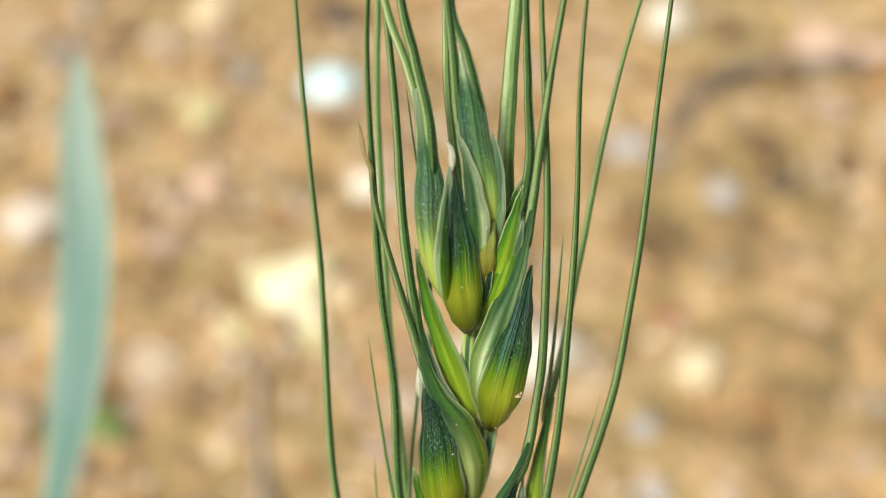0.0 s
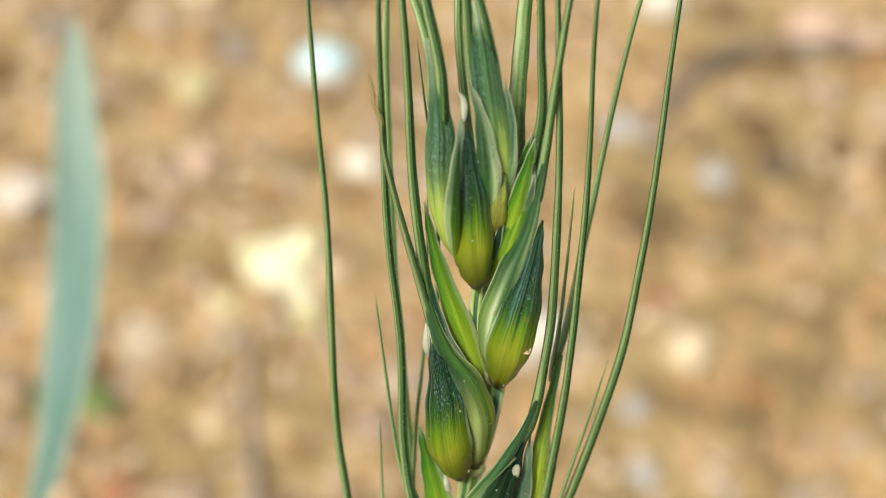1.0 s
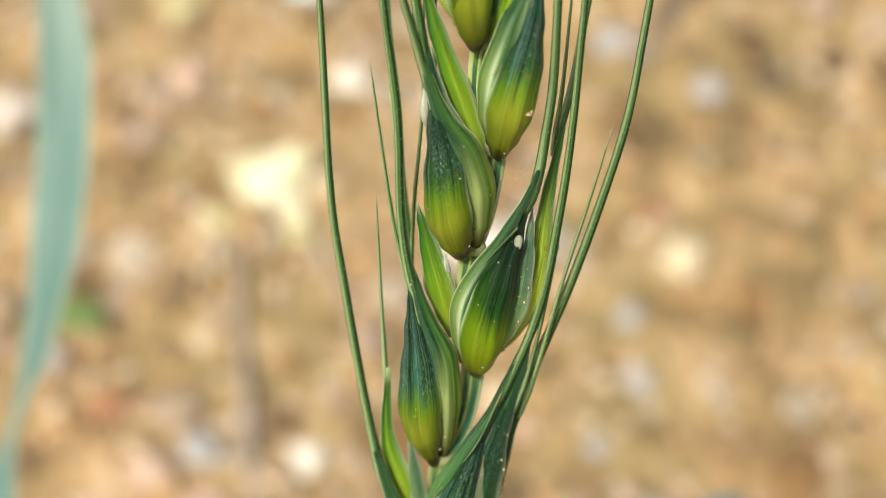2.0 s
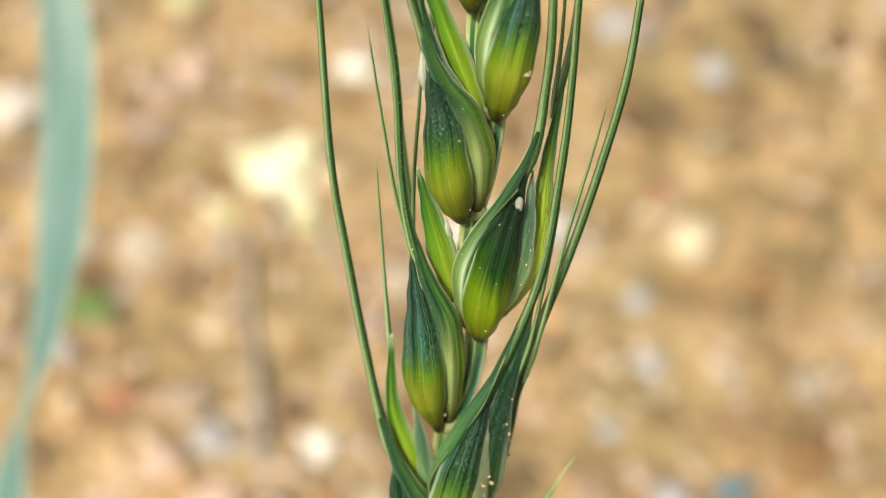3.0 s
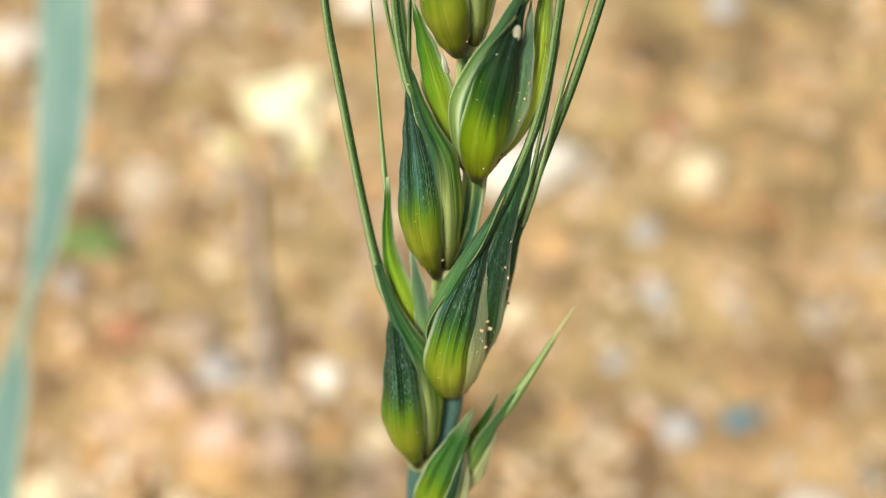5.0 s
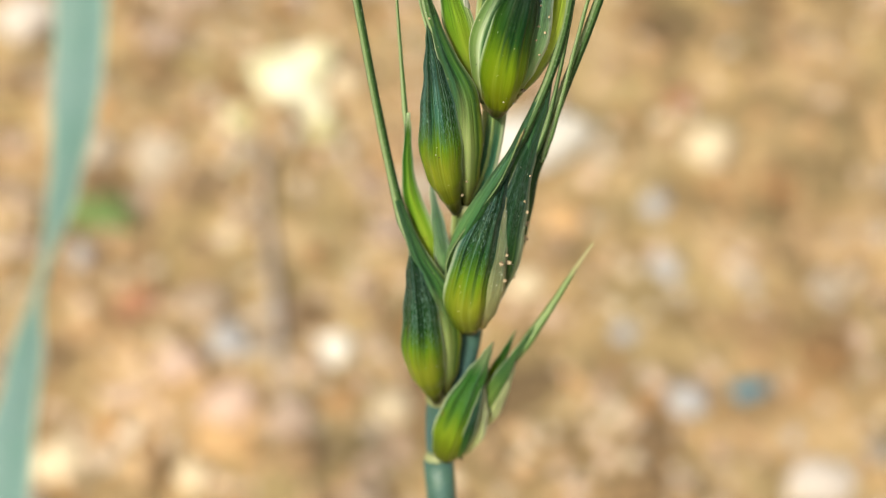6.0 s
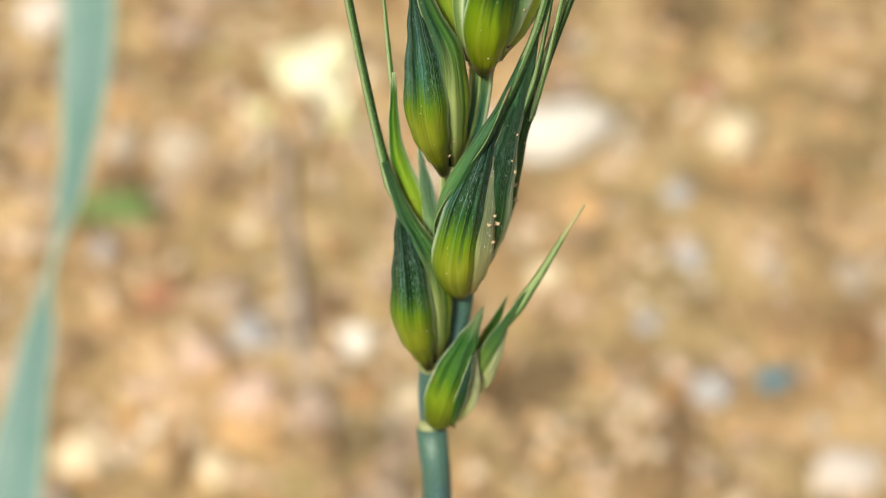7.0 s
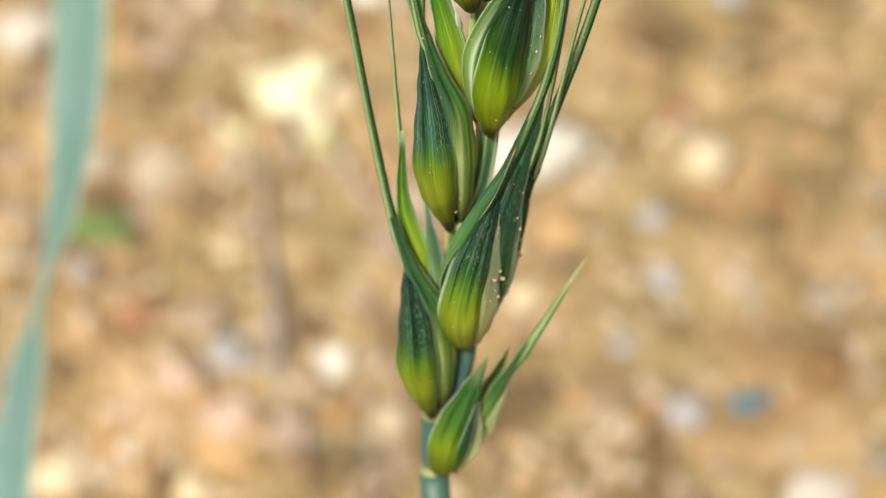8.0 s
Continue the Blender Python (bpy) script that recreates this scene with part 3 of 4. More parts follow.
def husk(name, points, width, thick, material, parent, shape=PLUMP, turn=0.0, keel=0.0, label=""):
    """A boat-shaped scale of the ear: pointed, ribbed lengthwise and keeled."""
    front = (-EY * math.cos(radians(turn)) + EX * math.sin(radians(turn))).normalized()
    rough = random.uniform(0, 50)

    def rim(v, a):
        w, t = table(shape, v) * width / 2, table(shape, v) ** 0.85 * thick / 2
        b = a - math.pi / 2
        up = min(1.0, v * 2.2)
        ridge = 0.16 * math.exp(-((b - keel) / 0.14) ** 2) - 0.1 * math.exp(-((b - keel - 0.42) / 0.2) ** 2) - 0.1 * math.exp(-((b - keel + 0.42) / 0.2) ** 2)
        ribs = 0.007 * math.cos(9 * b + rough) * min(1.0, v * v * 4)
        dent = 0.06 * noise.noise(Vector((math.cos(a) * 1.5, v * 4, rough)))
        grow = 1 + ribs + dent
        lens = abs(math.sin(a)) ** 1.15 * (1 if math.sin(a) > 0 else -1)
        return math.cos(a) * w * grow, lens * t * (grow + ridge * up)

    line = spline(path(points), 40)
    scale = part(name, sweep(line, rim, 44, front), material, parent, label)
    if material in EDGED:
        # a thin pale margin runs along both edges
        for way in (0.12, math.pi - 0.12):
            edge = []
            for i in range(5, 38):
                tang = (line[i + 1] - line[i - 1]).normalized()
                side = tang.cross(front).normalized() * -1
                fwd = side.cross(tang).normalized() * -1
                if fwd.dot(front) < 0:
                    fwd = -fwd
                x, y = rim(i / 39, way)
                edge.append(line[i] + side * x + fwd * y)

            def hem(v, a):
                r = 0.0048 * min(1.0, v * 3 + 0.15) * (1 - 0.5 * v) * (0.75 + 0.7 * noise.noise(Vector((v * 9, rough, way))))
                return math.cos(a) * r, math.sin(a) * r

            rim_bm = sweep(edge, hem, 7, front)
            for i in range(2, len(edge) - 2):
                tang = (edge[i + 1] - edge[i - 1]).normalized()
                out = tang.cross(front).normalized() * (-1 if way < 1 else 1)
                for _ in range(2):
                    foot = edge[i].lerp(edge[i + 1], random.random())
                    s = random.uniform(0.004, 0.013)
                    corners = [rim_bm.verts.new(foot + q) for q in (tang * 0.0016, -tang * 0.0016, front * 0.002)]
                    top = rim_bm.verts.new(foot + (out * random.uniform(0.4, 1.0) + tang * 1.1 + front * random.uniform(-0.2, 0.4)).normalized() * s)
                    for k in range(3):
                        rim_bm.faces.new((corners[k], corners[(k + 1) % 3], top))
            part("margin", rim_bm, m_margin_pale, parent, "thin pale papery edge")
    return scale


# a point near the camera's path, for fitting awns and leaf to its view
VIEW_POINT = Vector((0.0, -0.2, 23.9))


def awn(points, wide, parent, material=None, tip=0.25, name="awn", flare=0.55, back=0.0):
    """A long bristle, three-edged and grooved, tapering, with tiny teeth along its edges. back: how far its end is
    pushed back along the camera's view, so that it blurs.
    """
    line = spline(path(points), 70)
    line = [p + (p - VIEW_POINT).normalized() * back * (i / 69) ** 1.6 for i, p in enumerate(line)]
    length = sum((b - a).length for a, b in zip(line, line[1:]))
    shake = random.uniform(0, 60)

    def rim(v, a):
        r = wide / 2 * (1 - (1 - tip) * v ** 1.4) * (1 + 0.1 * noise.noise(Vector((v * 14, shake, 0))))
        r *= (1 + flare * max(0.0, 1 - v * length / 0.5) ** 2) * min(1.0, 0.3 + v * length / 0.2)
        if v > 0.97:
            r *= max(0.12, (1 - v) / 0.03)
        return math.cos(a) * r, math.sin(a) * r * (1 + 0.22 * math.cos(3 * a)) * (1 - 0.16 * math.exp(-((a - 1.9) / 0.25) ** 2) - 0.12 * math.exp(-((a - 1.15) / 0.2) ** 2))

    bm = sweep(line, rim, 18, -EY)
    layer = bm.loops.layers.uv.verify()
    count = int(length / 0.016)
    for i in range(count):
        v = (i + random.random()) / count
        j = min(int(v * 69), 68)
        p, tang = line[j].lerp(line[j + 1], v * 69 - j), (line[j + 1] - line[j]).normalized()
        side = tang.cross(-EY).normalized() * (1 if random.random() < 0.5 else -1)
        out = (side + EY * random.uniform(-0.35, 0.5)).normalized()
        r = wide / 2 * (1 - (1 - tip) * v ** 1.4)
        s = random.uniform(0.0025, 0.0062)
        a, b, c = bm.verts.new(p + out * r * 0.85 - tang * s), bm.verts.new(p + out * r * 0.85 + tang * s * 0.6), bm.verts.new(p + out * r * 0.6 - EY * s * 0.6)
        d = bm.verts.new(p + out * (r + s) + tang * s * 2.2)
        for tri in ((a, b, d), (b, c, d), (c, a, d)):
            face = bm.faces.new(tri)
            for loop in face.loops:
                loop[layer].uv = (0.41, min(v, 0.89))
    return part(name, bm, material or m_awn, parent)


plant_foot = Vector((-0.9, 0.5, soil_height(-0.9, 0.5)))
plant = tagged(thing("wheat_plant", plant_foot), "green bearded wheat ear on a blue-green stem leaning over soil", "wheat")


def build_stem():
    # straw: rises from the soil and leans over towards the ear
    low = plant_foot - Vector((0, 0, 0.6))
    line = spline([low, low + Vector((0.02, 0.1, 5)), low + Vector((0.12, 0.4, 10)), ear(0.15, -1.6), ear(0.085, -0.6), ear(0.04, -0.2), ear(0.0, 0.03)], 60)

    def rim(v, a):
        r = 0.075 + 0.012 * (v > 0.9) * (v - 0.9) * 10
        return math.cos(a) * r, math.sin(a) * r

    part("stem", sweep(line, rim, 24, -EY), m_stem, plant, "smooth waxy blue-green straw")
    nodes = [(0.0, 0.03), (-0.03, 0.42), (0.1, 0.92), (0.0, 1.58), (0.1, 2.17), (0.01, 2.8), (0.06, 3.33), (-0.07, 3.86), (-0.03, 4.25)]
    for i, ((x, z), (x2, z2)) in enumerate(zip(nodes, nodes[1:])):
        wide = 0.142 - 0.004 * i

        def seg_rim(v, a, wide=wide):
            r = wide / 2 * (0.84 + 0.16 * v)
            return math.cos(a) * r, math.sin(a) * r * 0.7 * (1 + 0.05 * math.cos(5 * a))

        joint = part("rachis_joint", sweep(spline(path([(x, z - 0.03, 0.05), (0.25 * x + 0.75 * x2, 0.7 * z + 0.3 * z2, 0.06), (x2, 0.35 * z + 0.65 * z2, 0.06), (x2, z2, 0.05)]), 14), seg_rim, 20, -EY), m_stem if i < 2 else m_rachis, plant)

        def ring(v, a, wide=wide):
            r = (wide / 2 + 0.011) * math.sin(math.pi * (0.2 + 0.6 * v)) ** 0.4
            return math.cos(a) * r, math.sin(a) * r * 0.85

        part("collar", sweep(spline(path([(x, z - 0.038, 0.03), (x, z, 0.03), (x, z + 0.03, 0.03)]), 8), ring, 20, -EY), m_collar, joint, "pale yellowish ring at the node")


build_stem()


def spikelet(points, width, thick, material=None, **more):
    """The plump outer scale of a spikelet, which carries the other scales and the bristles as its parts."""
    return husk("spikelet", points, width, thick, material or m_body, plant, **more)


# lowest, small spikelet
s = spikelet([(0.035, 0.085, -0.05), (0.045, 0.24, -0.14), (0.1, 0.5, -0.15), (0.225, 0.86, -0.1)], 0.225, 0.2, m_small)
husk("glume", [(0.11, 0.18, -0.19), (0.155, 0.42, -0.24), (0.195, 0.64, -0.19)], 0.06, 0.06, m_dark, s, SLIM)
husk("membrane", [(0.1, 0.12, -0.08), (0.19, 0.36, -0.15), (0.205, 0.61, -0.13)], 0.13, 0.1, m_cream, s, SLIM)
husk("lemma", [(0.15, 0.28, -0.02), (0.235, 0.5, -0.07), (0.345, 0.74, -0.05), (0.46, 0.94, 0.0)], 0.1, 0.08, m_young_small, s, LONG)
husk("membrane", [(0.17, 0.22, 0.0), (0.28, 0.45, -0.05), (0.37, 0.72, -0.03)], 0.11, 0.09, m_cream, s, SLIM)
awn([(0.36, 0.72, -0.02), (0.44, 0.88, 0.0), (0.521, 1.036, 0.02), (0.638, 1.298, 0.03), (0.715, 1.45, 0.04)], 0.055, s, m_awn_pale, 0.25)
husk("lemma", [(0.2, 0.5, 0.05), (0.295, 0.7, 0.04), (0.354, 0.88, 0.05)], 0.06, 0.05, m_small, s, SLIM)

# second, at the outer side
s = spikelet([(-0.045, 0.44, -0.03), (-0.145, 0.78, -0.17), (-0.19, 1.08, -0.17), (-0.28, 1.45, -0.08)], 0.24, 0.26, turn=-8, shape=TEAR, keel=-0.3)
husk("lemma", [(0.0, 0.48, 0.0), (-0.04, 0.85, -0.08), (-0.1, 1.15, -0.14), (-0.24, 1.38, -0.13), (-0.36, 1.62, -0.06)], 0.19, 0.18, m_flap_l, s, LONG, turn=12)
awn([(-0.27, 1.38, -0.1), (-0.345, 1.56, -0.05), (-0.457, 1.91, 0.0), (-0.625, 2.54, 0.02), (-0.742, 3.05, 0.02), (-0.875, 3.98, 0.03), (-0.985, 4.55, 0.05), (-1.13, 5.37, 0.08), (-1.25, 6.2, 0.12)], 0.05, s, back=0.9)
husk("lemma", [(-0.09, 1.1, 0.03), (-0.2, 1.42, 0.0), (-0.31, 1.7, 0.0), (-0.35, 2.08, 0.02)], 0.12, 0.09, m_bright, s, LONG)
awn([(-0.345, 1.95, 0.02), (-0.375, 2.14, 0.03), (-0.44, 2.54, 0.06), (-0.515, 3.02, 0.1)], 0.026, s, m_awn_light)
husk("palea", [(-0.02, 1.02, 0.02), (-0.1, 1.35, -0.02), (-0.2, 1.72, 0.02)], 0.1, 0.07, m_pale, s, SLIM)

# third, large, with soil caught in its folds
s = spikelet([(0.09, 0.9, -0.03), (0.055, 1.17, -0.22), (0.085, 1.5, -0.26), (0.2, 1.95, -0.14)], 0.26, 0.26, turn=6, keel=0.35)
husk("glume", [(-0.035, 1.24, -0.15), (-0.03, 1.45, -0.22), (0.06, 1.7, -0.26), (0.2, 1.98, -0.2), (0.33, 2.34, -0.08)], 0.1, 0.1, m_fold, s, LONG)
awn([(0.2, 1.96, -0.2), (0.33, 2.3, -0.1), (0.395, 2.6, -0.06), (0.415, 2.95, -0.04), (0.42, 3.42, -0.02), (0.385, 4.13, 0.0), (0.35, 4.57, 0.02), (0.28, 5.2, 0.04), (0.24, 6.0, 0.08)], 0.05, s)
husk("membrane", [(0.15, 0.98, -0.14), (0.17, 1.3, -0.27), (0.2, 1.75, -0.22)], 0.15, 0.14, m_dry, s, SLIM)
husk("lemma", [(0.16, 1.0, -0.03), (0.215, 1.38, -0.17), (0.25, 1.75, -0.18), (0.35, 2.25, -0.07)], 0.19, 0.18, m_dark, s, LONG)
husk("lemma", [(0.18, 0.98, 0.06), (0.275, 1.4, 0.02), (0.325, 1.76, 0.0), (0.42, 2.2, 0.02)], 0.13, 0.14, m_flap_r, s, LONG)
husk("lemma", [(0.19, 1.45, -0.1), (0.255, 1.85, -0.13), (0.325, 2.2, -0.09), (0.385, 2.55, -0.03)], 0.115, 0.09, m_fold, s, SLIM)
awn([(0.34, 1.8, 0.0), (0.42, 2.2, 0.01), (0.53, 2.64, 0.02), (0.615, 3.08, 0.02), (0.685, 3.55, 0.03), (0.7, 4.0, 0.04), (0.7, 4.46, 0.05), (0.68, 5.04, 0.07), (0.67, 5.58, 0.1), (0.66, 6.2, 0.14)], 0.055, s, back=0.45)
awn([(0.37, 1.9, -0.05), (0.43, 2.24, -0.04), (0.495, 2.73, -0.02), (0.57, 3.18, 0.0), (0.62, 3.52, 0.02)], 0.028, s, m_awn_light)
awn([(0.3, 1.9, -0.16), (0.37, 2.15, -0.1), (0.41, 2.5, -0.06), (0.44, 2.9, -0.02)], 0.03, s)

awn([(-0.05, 1.2, -0.2), (-0.07, 1.39, -0.25), (0.03, 1.64, -0.3), (0.15, 1.84, -0.27), (0.25, 2.12, -0.19)], 0.016, s, m_awn, 0.8, "keel")

# fourth, at the outer side
s = spikelet([(-0.05, 1.58, -0.03), (-0.145, 1.88, -0.16), (-0.2, 2.2, -0.16), (-0.29, 2.58, -0.08)], 0.225, 0.24, turn=-8, shape=TEAR, keel=-0.3)
husk("lemma", [(0.0, 1.62, 0.0), (-0.035, 1.95, -0.08), (-0.08, 2.25, -0.14), (-0.2, 2.48, -0.14), (-0.31, 2.72, -0.08)], 0.185, 0.18, m_flap_l, s, LONG, turn=12)
awn([(-0.22, 2.5, -0.14), (-0.3, 2.68, -0.1), (-0.37, 2.95, -0.06), (-0.45, 3.48, -0.02), (-0.575, 4.01, 0.0), (-0.65, 4.45, 0.02), (-0.74, 5.01, 0.05), (-0.78, 5.41, 0.08), (-0.82, 6.2, 0.12)], 0.052, s)
awn([(-0.24, 2.44, -0.06), (-0.32, 2.64, 0.0), (-0.41, 2.9, 0.02), (-0.51, 3.28, 0.05), (-0.615, 3.7, 0.08)], 0.028, s, m_awn_light)
husk("lemma", [(-0.03, 2.3, 0.03), (-0.14, 2.6, -0.01), (-0.24, 2.85, 0.0), (-0.3, 3.0, 0.03)], 0.15, 0.11, m_bright, s, SLIM)
husk("anther", [(-0.105, 2.62, 0.03), (-0.115, 2.69, -0.02), (-0.13, 2.76, 0.0)], 0.055, 0.05, m_anther, s, SLIM)
awn([(-0.26, 2.3, 0.12), (-0.31, 2.9, 0.16), (-0.33, 3.5, 0.22), (-0.42, 4.3, 0.3)], 0.026, s, m_awn_light)

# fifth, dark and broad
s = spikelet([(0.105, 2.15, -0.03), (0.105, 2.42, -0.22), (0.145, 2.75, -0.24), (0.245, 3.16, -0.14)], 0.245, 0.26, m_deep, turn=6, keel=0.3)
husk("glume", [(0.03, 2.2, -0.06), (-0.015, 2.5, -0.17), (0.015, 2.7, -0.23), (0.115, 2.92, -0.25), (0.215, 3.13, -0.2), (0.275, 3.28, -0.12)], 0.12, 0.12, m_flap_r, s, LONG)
awn([(0.21, 3.02, -0.2), (0.27, 3.22, -0.12), (0.285, 3.45, -0.08), (0.285, 3.75, -0.05), (0.235, 4.28, -0.02), (0.18, 4.7, 0.0), (0.09, 5.24, 0.02), (0.04, 5.55, 0.04), (-0.05, 6.2, 0.08)], 0.05, s)
husk("lemma", [(0.2, 2.26, -0.02), (0.262, 2.58, -0.16), (0.276, 2.85, -0.16), (0.272, 3.08, -0.1)], 0.115, 0.1, m_pale, s, SLIM)
husk("lemma", [(0.19, 2.2, 0.04), (0.305, 2.5, -0.03), (0.35, 2.78, -0.02), (0.352, 3.08, 0.03), (0.385, 3.46, 0.1)], 0.135, 0.12, m_lime, s, LONG)
awn([(0.35, 3.3, 0.12), (0.355, 3.6, 0.12), (0.345, 3.9, 0.13), (0.32, 4.35, 0.14)], 0.024, s, m_awn_light)
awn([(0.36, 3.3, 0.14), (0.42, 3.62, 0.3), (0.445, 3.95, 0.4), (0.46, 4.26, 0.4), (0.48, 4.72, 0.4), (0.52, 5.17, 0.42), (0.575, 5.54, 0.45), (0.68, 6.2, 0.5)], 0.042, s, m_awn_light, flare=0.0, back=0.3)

awn([(-0.03, 2.42, -0.19), (0.0, 2.7, -0.25), (0.09, 2.88, -0.3), (0.2, 3.04, -0.29)], 0.014, s, m_awn, 0.6, "keel")

# sixth, at the outer side
s = spikelet([(-0.05, 2.78, -0.03), (-0.15, 3.05, -0.18), (-0.21, 3.33, -0.16), (-0.31, 3.64, -0.08)], 0.24, 0.25, turn=-8, keel=-0.25)
husk("lemma", [(0.02, 2.82, 0.0), (-0.015, 3.12, -0.08), (-0.1, 3.35, -0.15), (-0.24, 3.52, -0.14), (-0.35, 3.74, -0.09)], 0.2, 0.18, m_flap_l, s, LONG, turn=12)
awn([(-0.25, 3.52, -0.14), (-0.34, 3.7, -0.1), (-0.43, 3.91, -0.08), (-0.54, 4.17, -0.06), (-0.639, 4.43, -0.04), (-0.668, 4.55, -0.03), (-0.676, 4.6, -0.03), (-0.715, 4.66, -0.02), (-0.736, 4.734, -0.01), (-0.768, 4.82, 0.0)], 0.044, s, m_awn_dry, 0.45)
husk("lemma", [(0.0, 2.95, 0.0), (-0.1, 3.3, -0.12), (-0.24, 3.55, -0.1), (-0.36, 3.84, -0.04)], 0.16, 0.14, m_dark, s, LONG)
awn([(-0.28, 3.6, -0.08), (-0.335, 3.72, -0.06), (-0.39, 3.91, -0.03), (-0.49, 4.32, 0.0), (-0.59, 4.89, 0.03), (-0.665, 5.26, 0.05), (-0.72, 5.5, 0.08), (-0.86, 6.2, 0.12)], 0.055, s)
husk("lemma", [(0.03, 3.2, 0.06), (-0.12, 3.52, 0.02), (-0.21, 3.7, 0.0), (-0.33, 3.95, 0.02), (-0.42, 4.2, 0.05)], 0.125, 0.11, m_bright, s, SLIM)
awn([(-0.28, 3.6, 0.2), (-0.36, 4.2, 0.25), (-0.48, 4.65, 0.28), (-0.56, 4.97, 0.3)], 0.024, s, m_awn_light)

husk("palea", [(-0.3, 3.42, -0.04), (-0.318, 3.52, -0.07), (-0.334, 3.62, -0.05)], 0.05, 0.04, m_anther, s, SLIM)

# seventh
s = spikelet([(0.07, 3.32, -0.03), (0.09, 3.6, -0.17), (0.125, 3.88, -0.16), (0.165, 4.22, -0.08)], 0.235, 0.24, turn=6, keel=0.25)
husk("lemma", [(0.03, 3.36, 0.0), (0.0, 3.66, -0.09), (0.035, 3.93, -0.15), (0.1, 4.2, -0.13), (0.13, 4.5, -0.08)], 0.165, 0.16, m_flap_g, s, LONG, turn=-10)
awn([(0.1, 4.2, -0.13), (0.125, 4.46, -0.08), (0.13, 4.83, -0.04), (0.135, 5.17, -0.01), (0.15, 5.52, 0.02), (0.18, 6.2, 0.06)], 0.05, s)
husk("lemma", [(-0.02, 3.8, 0.0), (0.02, 4.1, -0.12), (0.06, 4.3, -0.1), (0.09, 4.48, -0.05)], 0.13, 0.1, m_bright, s, SLIM)
husk("lemma", [(-0.02, 3.9, 0.06), (0.02, 4.25, 0.02), (0.06, 4.62, 0.04)], 0.12, 0.1, m_bright, s, SLIM)
awn([(0.08, 4.3, 0.1), (0.1, 4.68, 0.1), (0.05, 5.02, 0.12), (0.0, 5.34, 0.14), (-0.03, 5.55, 0.16), (-0.1, 6.2, 0.2)], 0.055, s)
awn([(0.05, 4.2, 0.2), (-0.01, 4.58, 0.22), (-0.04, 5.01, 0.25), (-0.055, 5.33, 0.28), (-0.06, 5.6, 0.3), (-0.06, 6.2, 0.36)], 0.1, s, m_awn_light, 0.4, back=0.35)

# eighth, in front below the top
s = spikelet([(-0.11, 3.84, -0.04), (-0.16, 4.06, -0.2), (-0.205, 4.32, -0.2), (-0.265, 4.58, -0.17), (-0.295, 4.76, -0.15)], 0.2, 0.21, keel=-0.2)
husk("glume", [(-0.21, 3.95, -0.1), (-0.268, 4.2, -0.21), (-0.285, 4.45, -0.23), (-0.3, 4.73, -0.19)], 0.1, 0.09, m_pale, s, SLIM)
husk("glume", [(-0.225, 4.0, -0.22), (-0.264, 4.23, -0.325), (-0.284, 4.45, -0.33), (-0.296, 4.63, -0.27)], 0.046, 0.06, m_green_slim, s, SLIM)
husk("anther", [(-0.285, 4.68, -0.19), (-0.3, 4.78, -0.19), (-0.34, 4.825, -0.2)], 0.036, 0.035, m_anther, s, SLIM)
husk("lemma", [(-0.1, 3.86, 0.02), (-0.28, 4.1, -0.03), (-0.36, 4.39, -0.08), (-0.387, 4.6, -0.08), (-0.433, 4.81, -0.06), (-0.5, 5.02, -0.02)], 0.155, 0.15, m_neck, s, NECK)
husk("lemma", [(-0.03, 3.95, -0.04), (0.0, 4.12, -0.1), (0.035, 4.36, -0.12), (0.07, 4.62, -0.07)], 0.11, 0.09, m_bright, s, SLIM)
husk("lemma", [(0.04, 4.15, -0.08), (0.082, 4.34, -0.13), (0.09, 4.47, -0.12)], 0.045, 0.04, m_pale, s, SLIM)
husk("glume", [(-0.05, 4.0, -0.13), (-0.042, 4.15, -0.17), (-0.036, 4.27, -0.16)], 0.036, 0.035, m_dark, s, SLIM)
awn([(-0.42, 4.6, -0.06), (-0.472, 4.9, -0.03), (-0.56, 5.13, 0.0), (-0.64, 5.28, 0.02), (-0.71, 5.45, 0.04), (-0.95, 6.1, 0.1)], 0.05, s, m_awn_light, 0.5)
awn([(-0.37, 4.52, -0.1), (-0.405, 4.8, -0.09), (-0.45, 4.97, -0.06), (-0.53, 5.18, 0.0), (-0.625, 5.44, 0.04), (-0.8, 6.1, 0.1)], 0.06, s, None, 0.5)

# the topmost
s = spikelet([(-0.06, 4.18, 0.0), (-0.1, 4.5, -0.07), (-0.19, 4.82, -0.06), (-0.25, 5.04, -0.04), (-0.31, 5.22, -0.02)], 0.155, 0.15, m_top, shape=FORK)
husk("membrane", [(-0.215, 4.93, -0.06), (-0.262, 5.1, -0.06), (-0.318, 5.33, -0.02)], 0.075, 0.03, m_film, s, SLIM)
husk("palea", [(-0.07, 4.08, -0.1), (-0.075, 4.26, -0.16), (-0.055, 4.46, -0.1)], 0.12, 0.09, m_olive, s, SLIM)
husk("lemma", [(-0.09, 4.15, -0.1), (-0.14, 4.46, -0.19), (-0.205, 4.7, -0.19), (-0.287, 4.87, -0.16)], 0.12, 0.09, m_half, s, SLIM)
husk("lemma", [(-0.03, 4.22, 0.0), (-0.042, 4.46, -0.07), (-0.06, 4.68, -0.06), (-0.114, 4.87, -0.04)], 0.085, 0.07, m_pale, s, SLIM)
awn([(-0.25, 4.78, -0.03), (-0.305, 5.04, -0.06), (-0.345, 5.23, -0.05), (-0.37, 5.34, -0.02), (-0.41, 5.5, 0.0), (-0.47, 5.8, 0.03), (-0.58, 6.4, 0.08)], 0.05, s, None, 0.5)
